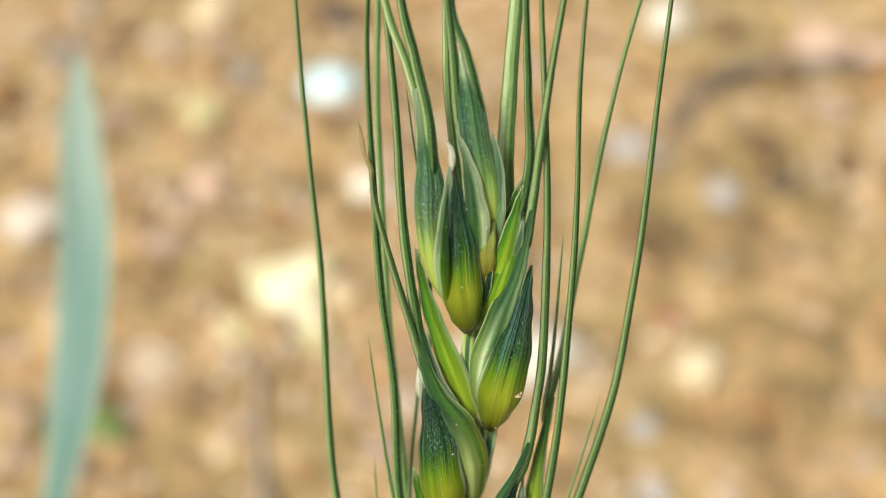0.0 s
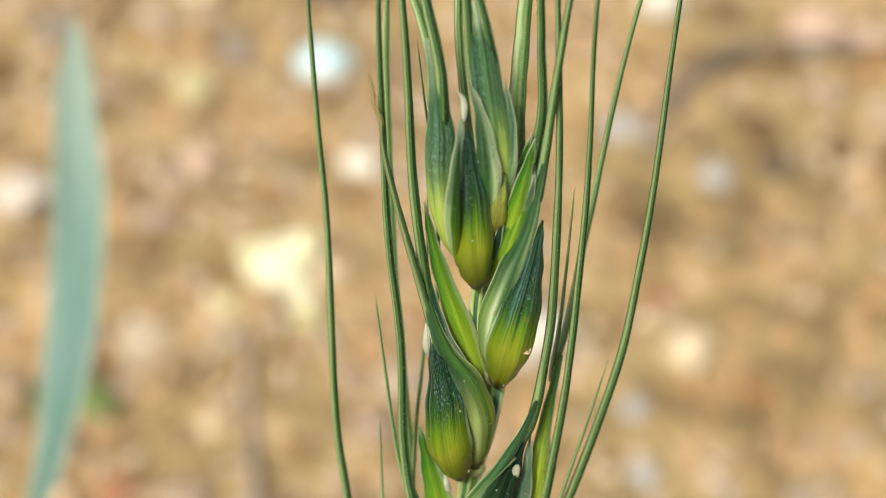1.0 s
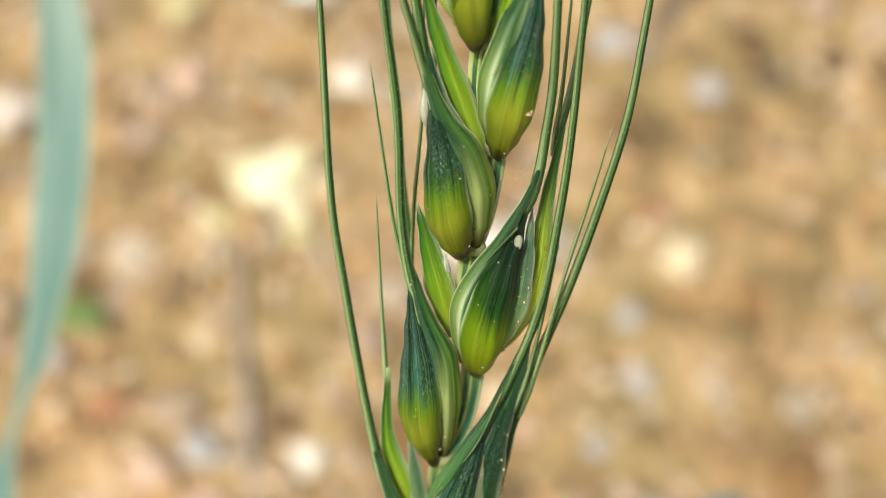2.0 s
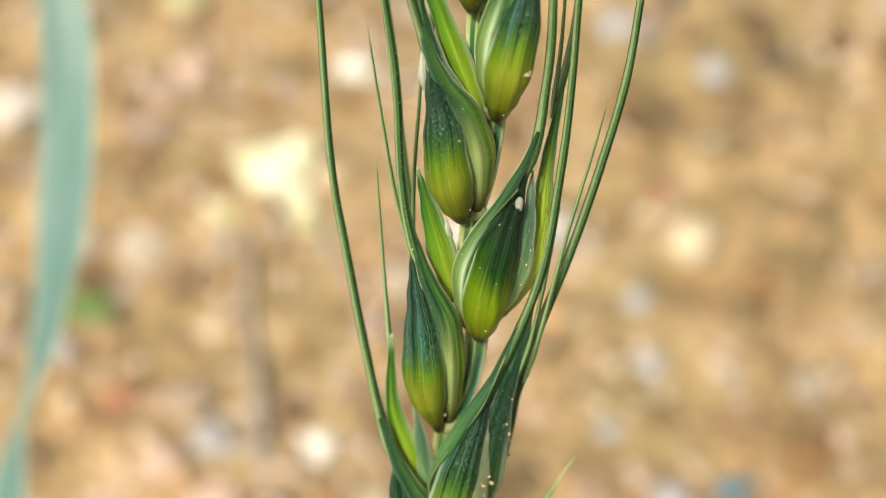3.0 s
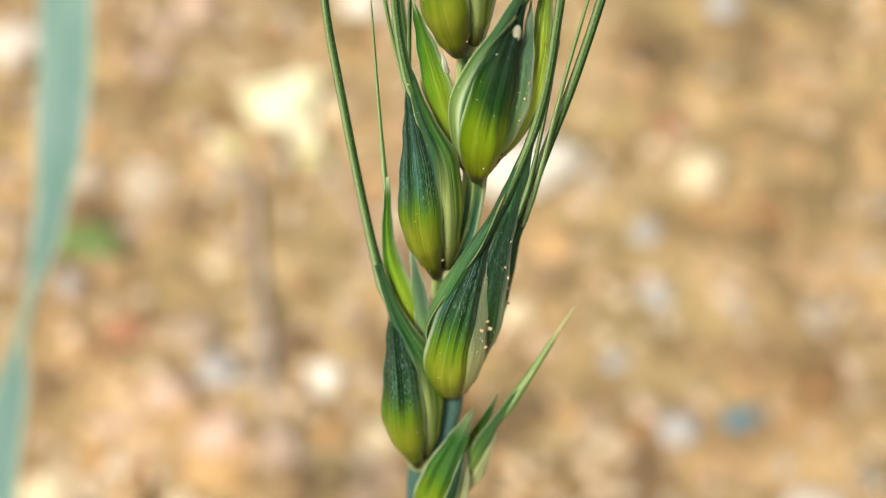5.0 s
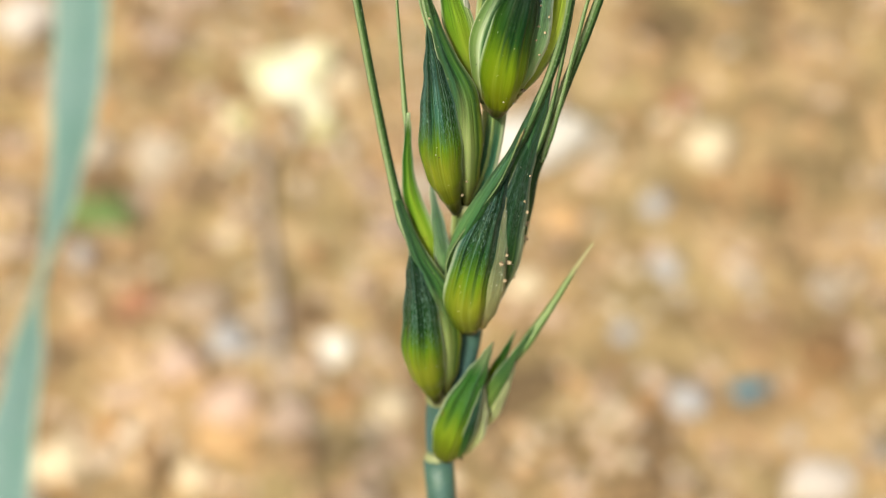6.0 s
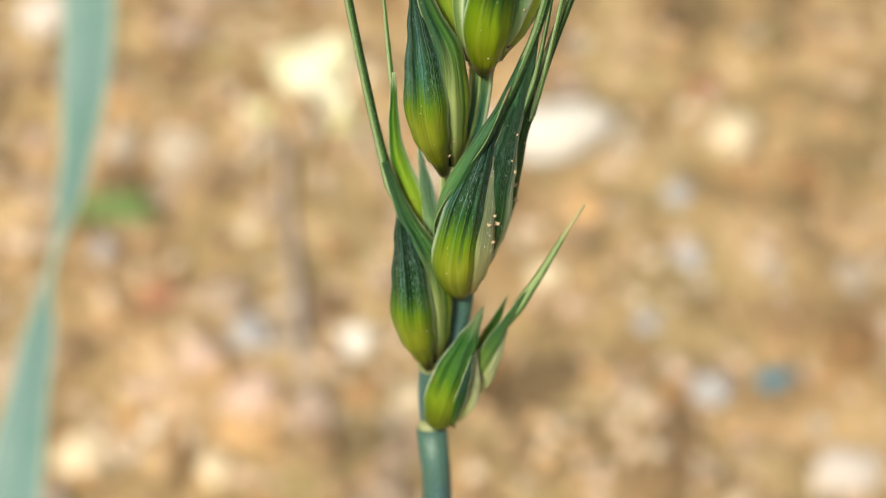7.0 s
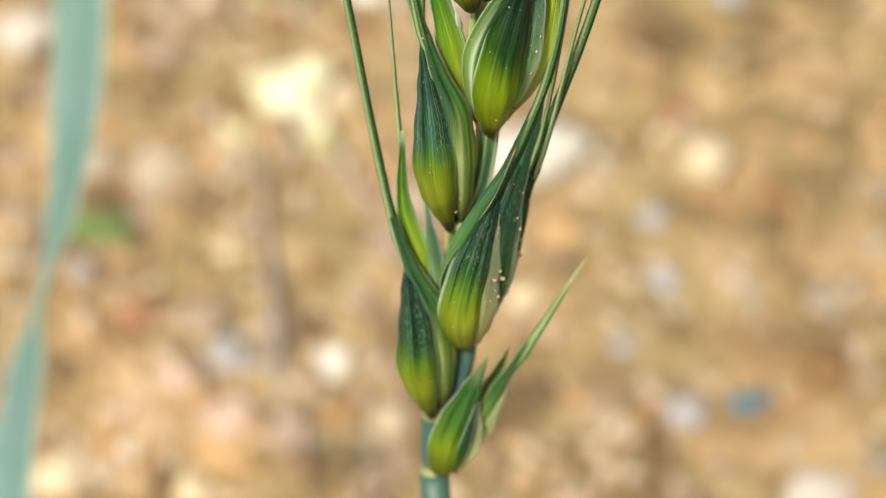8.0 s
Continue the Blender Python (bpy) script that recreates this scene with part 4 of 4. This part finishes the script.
awn([(-0.14, 4.8, -0.03), (-0.21, 5.04, -0.07), (-0.285, 5.24, -0.05), (-0.375, 5.42, 0.0), (-0.44, 5.8, 0.04), (-0.5, 6.4, 0.08)], 0.048, s, None, 0.5)
awn([(-0.3, 2.6, 0.3), (-0.41, 3.1, 0.42), (-0.52, 3.6, 0.55), (-0.66, 4.4, 0.7), (-0.73, 4.9, 0.75), (-0.79, 5.6, 0.8), (-0.84, 6.2, 0.85)], 0.045, s, m_awn_light, 0.6)
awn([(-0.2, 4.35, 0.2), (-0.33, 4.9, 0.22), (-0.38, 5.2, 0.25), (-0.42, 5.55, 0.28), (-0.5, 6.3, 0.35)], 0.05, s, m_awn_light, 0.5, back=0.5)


# ---- crumbs of soil caught on the ear ----
def lump(rng, size, flat=1.0, subdiv=2, jag=0.25):
    bm = bmesh.new()
    bmesh.ops.create_icosphere(bm, subdivisions=subdiv, radius=1.0)
    off = Vector((rng.uniform(0, 90), rng.uniform(0, 90), rng.uniform(0, 90)))
    for v in bm.verts:
        v.co *= 1 + jag * noise.noise(v.co * 1.1 + off) + jag * 0.4 * noise.noise(v.co * 2.7 + off)
        v.co = Vector((v.co.x * size, v.co.y * size, v.co.z * size * flat))
    return bm


rng = random.Random(4)


bpy.context.view_layer.update()
GRAPH = bpy.context.evaluated_depsgraph_get()


def on_ear(x, z):
    """The place on the ear's front that one meets coming from the open side, and the way out there."""
    hit, place, normal, _, ob, _ = scene.ray_cast(GRAPH, ear(x, z, -1.5) * CM, EY)
    if hit and (place / CM - ear(x, z)).length < 0.8:
        return place / CM, normal
    return None, None


def crumb(x, z, size, material, label="tiny orange soil crumb stuck to the wheat ear"):
    at, out = on_ear(x, z)
    if at is None:
        return
    bm = lump(rng, size * rng.uniform(0.6, 0.85), rng.uniform(0.5, 0.9), 2, 1.3)
    at = at + out * size * 0.25
    for v in bm.verts:
        v.co += at
    tagged(part("soil_crumb", bm, material, base=at), label, "soil crumb", "crumbs caught on the ear")


DARK_CRUMB = "tiny dark soil crumb stuck to the wheat ear"
crumb(0.172, 3.59, 0.022, m_grain)
crumb(0.185, 3.6, 0.013, m_grain)
crumb(0.12, 0.11, 0.014, m_grain_dark, DARK_CRUMB)
for x, z, size in ((0.2, 1.42, 0.014), (0.335, 1.46, 0.016), (0.32, 1.4, 0.012), (0.29, 1.28, 0.01), 
                   (0.31, 1.68, 0.012), (0.29, 1.74, 0.009), (0.29, 2.62, 0.011),
                   (0.3, 2.7, 0.009), (0.28, 2.5, 0.009), (0.28, 2.8, 0.007), (-0.28, 2.62, 0.01), (-0.03, 1.7, 0.01), (-0.01, 1.78, 0.008), (-0.02, 2.86, 0.009), (0.19, 2.2, 0.018), (0.175, 2.16, 0.014),
                   (0.225, 2.27, 0.015), (0.21, 2.23, 0.01), (0.16, 2.13, 0.01), (0.255, 2.75, 0.01), (0.257, 2.65, 0.011), (0.254, 2.58, 0.008), (0.228, 1.46, 0.014),
                   (0.24, 1.41, 0.016), (0.23, 1.32, 0.014), (0.2, 1.06, 0.012), (0.325, 1.55, 0.016), (0.306, 1.87, 0.01)):
    crumb(x, z, size, m_grain)
for x, z, size in ((0.19, 2.2, 0.014), (0.22, 2.28, 0.009), (0.2, 1.0, 0.008), (-0.01, 2.9, 0.009), (0.0, 2.94, 0.006), (0.08, 3.7, 0.004), (-0.17, 1.95, 0.004), (-0.02, 4.2, 0.005)):
    crumb(x, z, size, m_grain_dark, DARK_CRUMB)


def build_dust():
    """Fine pale dust on husks and bristles."""
    verts, faces = [], []
    while len(verts) < 95 * 4:
        x, z = (rng.uniform(0.1, 0.45), rng.uniform(0.9, 2.3)) if rng.random() < 0.2 else (rng.uniform(-0.6, 0.6), rng.uniform(0.0, 5.4))
        at, out = on_ear(x, z)
        if at is None:
            continue
        r, k = 0.002 + 0.005 * rng.random() ** 2, len(verts)
        side = out.orthogonal().normalized()
        other = out.cross(side)
        verts += [(at + side * r) * CM, (at - side * 0.6 * r + other * 0.8 * r) * CM, (at - side * 0.5 * r - other * 0.9 * r) * CM, (at + out * r * 1.1) * CM]
        faces += [(k, k + 1, k + 3), (k + 1, k + 2, k + 3), (k + 2, k, k + 3)]
    mesh = bpy.data.meshes.new("dust")
    mesh.from_pydata(verts, [], faces)
    mesh.materials.append(m_anther)
    tagged(new("dust", mesh), "fine pale dust specks clinging to the wheat ear", "dust", kind="stuff")


build_dust()

flake_at, flake_out = on_ear(0.21, 2.95)
if flake_at is not None:
    bm = lump(rng, 0.027, 0.4, 2, 0.5)
    for v in bm.verts:
        v.co = flake_at + EX * v.co.x * 0.7 + EZ * v.co.y * 1.5 + EY * v.co.z
    tagged(part("dry_flake", bm, m_flake, base=flake_at), "whitish dry flake stuck on a wheat husk", "flake")


# ---- the blurred leaf beside the ear ----
def build_leaf():
    foot = Vector((-5.1, 1.4, soil_height(-5.1, 1.4)))
    root = tagged(thing("wheat_leaf_shoot", foot), "blue-green twisted wheat leaf blade rising from the soil", "leaf")
    twist = Vector((-4.58, 7.3, 10.44))
    line = spline([foot - Vector((0, 0, 0.5)), (-5.2, 1.6, 3.0), (-5.22, 2.3, 6.0), (-5.12, 3.7, 8.2), (-4.92, 5.43, 9.39), (-4.72, 6.47, 9.99), twist,
                   (-4.3, 8.2, 11.05), (-4.12, 9.4, 11.9), (-4.06, 10.5, 12.8), (-4.14, 11.3, 13.43), (-4.16, 12.1, 14.04)], 90)
    twist_v = min(range(90), key=lambda i: (line[i] - twist).length) / 89
    stops = [(0.0, 0.35), (0.3, 0.58), (0.5, 0.62), (0.7, 0.62), (0.82, 0.66), (0.9, 0.56), (0.96, 0.42), (0.985, 0.24), (1.0, 0.03)]
    bm = bmesh.new()
    layer = bm.loops.layers.uv.new("UVMap")
    edges = ([], [])
    rows = []
    for i, p in enumerate(line):
        v = i / 89
        tang = (line[min(i + 1, 89)] - line[max(i - 1, 0)]).normalized()
        out = (VIEW_POINT - p).normalized()
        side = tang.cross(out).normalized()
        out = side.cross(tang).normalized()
        # the blade turns on edge at one place and back, shaped to fit the camera's view
        turn = table([(0.0, 20.0), (twist_v - 0.13, 24.0), (twist_v - 0.05, 55.0), (twist_v, 85.0), (twist_v + 0.05, 62.0), (twist_v + 0.12, 38.0), (twist_v + 0.22, 10.0), (1.0, -2.0)], v)
        side = side * math.cos(radians(turn)) + out * math.sin(radians(turn))
        out = side.cross(tang).normalized()
        w = table(stops, v)
        row = []
        for face, thick in ((1, 0.012), (-1, -0.012)):
            for k in range(9):
                u = (k / 8 if face > 0 else 1 - k / 8)
                x = (u - 0.5) * w
                fold = -0.1 * w * (1 - (2 * abs(u - 0.5))) + 0.01 * math.cos(u * 40)
                edge = 0 if k in (0, 8) else thick
                row.append((bm.verts.new(p + side * x + out * (fold + edge)), u, v))
                if face > 0 and k in (0, 8):
                    edges[k // 8].append(row[-1][0].co.copy())
        rows.append(row)
    n = len(rows[0])
    for r, s in zip(rows, rows[1:]):
        for k in range(n):
            quad = (r[k], r[(k + 1) % n], s[(k + 1) % n], s[k])
            f = bm.faces.new([q[0] for q in quad])
            for loop, q in zip(f.loops, quad):
                loop[layer].uv = (q[1], q[2])
    bmesh.ops.recalc_face_normals(bm, faces=bm.faces)
    blade = part("blade", bm, m_leaf, root)
    for edge in edges:
        def rim(v, a):
            r = 0.014 if v < 0.97 else 0.005
            return math.cos(a) * r, math.sin(a) * r

        part("leaf_margin", sweep(edge, rim, 8, Vector((0.2, -1, 0.3)).normalized()), m_margin, blade, "pale thickened leaf edge")


build_leaf()

# ---- stones on the soil ----
stone_meshes = []
for i in range(7):
    bm = lump(rng, 1.0, rng.uniform(0.6, 0.85), 3, 0.42)
    mesh = bpy.data.meshes.new("pebble")
    bm.to_mesh(mesh)
    bm.free()
    for face in mesh.polygons:
        face.use_smooth = True
    mesh.materials.append(m_pebble)
    stone_meshes.append(mesh)

taken = []


def marked_stone(tone, x, y, across, flat=0.7, longer=1.0, turn=0.0):
    """A stone or clod of its own colour, half sunk in the soil; some dark ones stand in for shaded hollows."""
    r = across / 2
    bm = lump(rng, 1.0, flat, 3, 0.34 if tone not in ("brown", "umber") else 0.7)
    at = Vector((x, y, soil_height(x, y) + r * flat * 0.45))
    spin = Matrix.Rotation(radians(turn), 3, "Z")
    for v in bm.verts:
        v.co = at + spin @ Vector((v.co.x * r * longer, v.co.y * r, v.co.z * r))
    taken.append((x, y, r * max(1.0, longer)))
    if tone in ("brown", "umber"):
        tagged(part("clod_and_shade_lump", bm, TONES[tone], base=at), WORDS[tone] + " half sunk in dry ground", "clod", "clods of soil")
        return
    tagged(part("pebble", bm, TONES[tone], base=at), WORDS[tone] + " half sunk in dry soil", "pebble", "marked pebbles")


# the dark one at (8.6, 24.3) paints the shade of a hollow
for row in (("ice", -3.0, 27.6, 1.5, 0.7), ("white", 1.6, 18.15, 1.6, 0.6, 1.6, 6), ("cream", 5.5, 17.9, 1.1, 0.7), ("white", -2.3, 13.2, 0.72, 0.8),
            ("grey", -4.4, 13.2, 0.8, 0.8), ("cream", -1.2, 11.7, 0.78, 0.8), ("pink", -5.3, 12.7, 0.85, 0.6), ("pink", -4.3, 11.95, 1.1, 0.6),
            ("cream", -7.4, 10.9, 0.95, 0.6), ("orange", -4.35, 11.2, 0.85, 0.5, 1.4, -15), ("tan", -5.9, 10.7, 0.8, 0.7), ("cream", -4.9, 10.6, 0.7, 0.7),
            ("chalk", 6.6, 10.1, 0.95, 0.6, 1.3, -20), ("grey", 4.4, 11.85, 0.75, 0.5), ("grey", 4.3, 14.9, 0.62, 0.7), ("grey", 4.2, 16.4, 0.62, 0.6),
            ("grey", 3.3, 13.4, 0.5, 0.7), ("cream", 1.4, 14.5, 0.75, 0.6), ("orange", 2.3, 16.1, 0.85, 0.6), ("chalk", -9.8, 22.3, 1.35, 0.6),
            ("lime", -4.7, 19.2, 0.75, 0.5), ("cream", -2.4, 20.3, 0.72, 0.7), ("lime", -2.8, 18.9, 0.7, 0.5), ("orange", -7.8, 19.6, 0.75, 0.5),
            ("grey", -7.7, 15.5, 0.62, 0.7), ("white", -1.8, 23.3, 0.95, 0.6), ("red", 5.2, 19.5, 0.7, 0.5), ("red", -6.4, 14.4, 0.75, 0.5),
            ("cream", -4.7, 16.1, 0.55, 0.7), ("white", 6.2, 29.9, 1.3, 0.7), ("pink", -5.8, 23.9, 1.0, 0.6), ("lime", -6.3, 26.3, 1.1, 0.4),
            ("grey", 4.7, 25.0, 1.1, 0.5), ("grey", 6.9, 23.6, 0.8, 0.5), ("pink", 10.5, 29.4, 1.7, 0.5), ("pink", 11.9, 28.9, 1.3, 0.5),
            ("cream", -6.6, 30.8, 1.2, 0.5), ("dark", -2.9, 30.9, 1.2, 0.4), ("dark", 0.8, 12.3, 0.7, 0.3), ("dark", 8.6, 14.3, 0.75, 0.6), ("dark", 8.6, 24.3, 1.15, 0.75)):
    marked_stone(*row)

for row in ((7.2, 19.3, 1.3, 0.3, 1.3, 20), (8.4, 18.6, 1.1, 0.3, 1.2, 70), (7.4, 18.0, 1.0, 0.3, 1.4, -10), (6.6, 20.7, 1.1, 0.3, 1.2, -30), (5.2, 22.5, 1.2, 0.3, 1.3, 70),
            (5.9, 21.4, 0.9, 0.3, 1.2, 0), (6.3, 15.9, 1.1, 0.3, 1.2, 0), (8.1, 17.0, 0.9, 0.3, 1.3, 40), (9.3, 23.3, 1.2, 0.25, 1.2, 10), (-6.8, 17.9, 1.0, 0.25, 1.3, 30),
            (-2.0, 16.4, 0.9, 0.25, 1.3, 80), (1.6, 12.9, 1.1, 0.25, 1.2, 50), (-9.5, 20.4, 1.1, 0.25, 1.2, 0), (-8.2, 26.4, 1.2, 0.2, 1.3, 10)):
    marked_stone("brown", *row)
# flat umber lumps added where hollows lie in shade
for row in ((1.55, 12.5, 1.3, 0.3, 1.2, 20), (0.85, 12.0, 1.0, 0.3, 1.3, 60), (5.3, 21.8, 1.4, 0.35, 1.3, 10)):
    marked_stone("umber", *row)
del taken[-17:]

PLACES = [(rng.uniform(-13.5, 13.5), rng.uniform(8.5, 33.5)) for _ in range(2000)]
count = 0
for x, y in PLACES:
    r = 0.2 + 0.36 * rng.random() ** 1.8
    if count >= 290 or (x > 2.6 and y > 13 and rng.random() < 0.6) or any((x - a) ** 2 + (y - b) ** 2 < (r + c) ** 2 * 0.8 for a, b, c in taken):
        continue
    taken.append((x, y, r))
    ob = new("pebble", stone_meshes[count % 7])
    ob.matrix_world = Matrix.LocRotScale(Vector((x, y, soil_height(x, y) + r * 0.28)) * CM, Euler((rng.uniform(-0.3, 0.3), rng.uniform(-0.3, 0.3), rng.uniform(0, 6.28))),
                                         Vector((rng.uniform(0.85, 1.3), rng.uniform(0.8, 1.1), rng.uniform(0.7, 1.0))) * r * CM)
    tagged(ob, "dusty tan gravel pebble resting in dry soil", "pebble", "pebbles on the soil")
    count += 1


def build_gravel():
    """Grit too small and too many to count."""
    verts, faces = [], []
    seeds = []
    for i in range(6):
        bm = lump(rng, 1.0, rng.uniform(0.55, 0.9), 1, 0.6)
        seeds.append(([v.co.copy() for v in bm.verts], [[v.index for v in f.verts] for f in bm.faces]))
        bm.free()
    for i in range(8200):
        x, y = rng.uniform(-15, 15), rng.uniform(7, 37)
        # fewer stones lie on the crusted soil of one side
        if x > 2.6 and y > 13 and rng.random() < 0.5:
            continue
        r = 0.05 + 0.2 * rng.random() ** 2.4
        co, fs = seeds[i % 6]
        turn = Matrix.Rotation(rng.uniform(0, 6.28), 3, "Z") @ Matrix.Rotation(rng.uniform(-0.6, 0.6), 3, "X")
        at, start = Vector((x, y, soil_height(x, y) + r * 0.2)), len(verts)
        sx = rng.uniform(0.8, 1.5)
        verts += [(at + turn @ Vector((c.x * r * sx, c.y * r, c.z * r))) * CM for c in co]
        faces += [[start + k for k in f] for f in fs]
    mesh = bpy.data.meshes.new("gravel")
    mesh.from_pydata(verts, [], faces)
    for face in mesh.polygons:
        face.use_smooth = True
    mesh.materials.append(m_gravel)
    tagged(new("gravel", mesh), "fine sandy grit and small stones over the soil", "gravel", kind="stuff")


build_gravel()


# ---- a fallen yellow flower, twig, root, weed and blue chip ----
def petal(root, at, length, wide, heading, lift, curl):
    bm = bmesh.new()
    layer = bm.loops.layers.uv.new("UVMap")
    rows = []
    away_dir = Vector((math.cos(heading), math.sin(heading), 0))
    side = Vector((-away_dir.y, away_dir.x, 0))
    for i in range(11):
        v = i / 10
        w = wide * math.sin(math.pi * (0.12 + 0.8 * v)) ** 0.7
        row = []
        for sheet in (0.012, -0.012):
            for k in range(7):
                u = k / 6 if sheet > 0 else 1 - k / 6
                bend = 0.12 * math.sin(v * 5 + curl + u * 3) * wide
                row.append((bm.verts.new(at + away_dir * length * v + side * (u - 0.5) * w + Vector((0, 0, lift * math.sin(v * 2.4) * length + bend + sheet + curl * 0.05 * (u - 0.5) ** 2))), u, v))
        rows.append(row)
    n = len(rows[0])
    for r, s in zip(rows, rows[1:]):
        for k in range(n):
            bm.faces.new((r[k][0], r[(k + 1) % n][0], s[(k + 1) % n][0], s[k][0]))
    bm.faces.new([q[0] for q in rows[0]])
    bm.faces.new([q[0] for q in reversed(rows[-1])])
    bmesh.ops.recalc_face_normals(bm, faces=bm.faces)
    part("petal", bm, m_petal, root)


spot = Vector((-3.62, 20.05, soil_height(-3.62, 20.05) + 0.15))
flower = tagged(thing("fallen_flower", spot), "crumpled pale yellow fallen flower lying on dry soil", "flower")
for heading, length, wide, lift in ((0.75, 1.35, 0.8, 0.35), (1.6, 0.9, 0.8, 0.45), (2.6, 1.1, 0.85, 0.3), (3.5, 0.7, 0.7, 0.4), (4.5, 0.8, 0.7, 0.25), (5.35, 1.5, 0.8, 0.2), (0.05, 0.8, 0.6, 0.4)):
    petal(flower, spot, length * 0.95, wide * 0.95, heading, lift, heading)
bm = lump(rng, 0.46, 0.7, 2, 0.4)
for v in bm.verts:
    v.co += spot + Vector((0, 0, 0.1))
part("flower_centre", bm, m_centre, flower)


def stick(name, points, wide, material, label, category, tip=0.6):
    line = spline([Vector((x, y, soil_height(x, y) + h)) for x, y, h in points], 40)
    shake = rng.uniform(0, 50)

    def rim(v, a):
        r = wide / 2 * (1 - (1 - tip) * v) * (1 + 0.22 * noise.noise(Vector((math.cos(a), math.sin(a) + shake, v * 9))))
        return math.cos(a) * r, math.sin(a) * r

    tagged(part(name, sweep(line, rim, 12, Vector((0.1, 0.2, 1)).normalized()), material, base=line[0]), label, category)


stick("dry_twig", [(-3.3, 12.0, 0.12), (-3.55, 14.0, 0.2), (-3.9, 16.2, 0.2), (-4.15, 18.6, 0.12)], 0.25, m_twig, "thin grey dry twig lying on sandy soil", "twig", 0.75)
stick("dead_root", [(5.2, 24.0, 0.05), (5.7, 25.2, 0.2), (6.9, 27.0, 0.25), (8.4, 28.2, 0.28), (10.2, 28.5, 0.25), (12.4, 28.2, 0.2), (14.5, 28.4, 0.1)], 0.55, m_root, "bent grey brown dead root on the soil", "root", 0.8)

weed_foot = Vector((-7.9, 16.4, soil_height(-7.9, 16.4)))
weed = tagged(thing("weed_seedling", weed_foot), "tiny green weed seedling growing in dry soil", "weed")
for heading, length, wide in ((0.1, 1.3, 0.42), (0.55, 0.95, 0.38), (-0.35, 1.5, 0.4), (2.4, 0.7, 0.3), (3.4, 0.75, 0.3), (1.5, 0.7, 0.28)):
    bm = bmesh.new()
    away_dir = Vector((math.cos(heading), math.sin(heading), 0))
    side = Vector((-away_dir.y, away_dir.x, 0))
    rows = []
    for i in range(9):
        v = i / 8
        w = wide * math.sin(math.pi * (0.05 + 0.93 * v)) ** 0.8
        c = weed_foot + away_dir * length * v + Vector((0, 0, 0.12 + 0.35 * length * math.sin(2.2 * v)))
        rows.append([bm.verts.new(c + side * (k - 1) * w / 2 + Vector((0, 0, 0.06 * abs(k - 1) + lift))) for lift in (0.01, -0.01) for k in ((0, 1, 2) if lift > 0 else (2, 1, 0))])
    for r, q in zip(rows, rows[1:]):
        for k in range(6):
            bm.faces.new((r[k], r[(k + 1) % 6], q[(k + 1) % 6], q[k]))
    bmesh.ops.recalc_face_normals(bm, faces=bm.faces)
    part("leaf", bm, m_weed, weed)

bm = bmesh.new()
bmesh.ops.create_cube(bm, size=1.0)
bmesh.ops.bevel(bm, geom=bm.edges[:], offset=0.12, segments=2, affect="EDGES")
bmesh.ops.subdivide_edges(bm, edges=bm.edges[:], cuts=2, use_grid_fill=True)
at = Vector((5.6, 12.1, soil_height(5.6, 12.1) + 0.14))
for v in bm.verts:
    c = Vector((v.co.x * 0.75, v.co.y * 0.42, v.co.z * 0.16 + 0.1 * v.co.x ** 2))
    c += 0.05 * Vector((noise.noise(c * 4), noise.noise(c * 4 + Vector((9, 0, 0))), 0))
    v.co = at + Matrix.Rotation(radians(15), 3, "Z") @ Matrix.Rotation(radians(-18), 3, "X") @ c
tagged(part("plastic_chip", bm, m_blue, base=at), "small faded blue plastic chip lying on soil", "plastic chip")
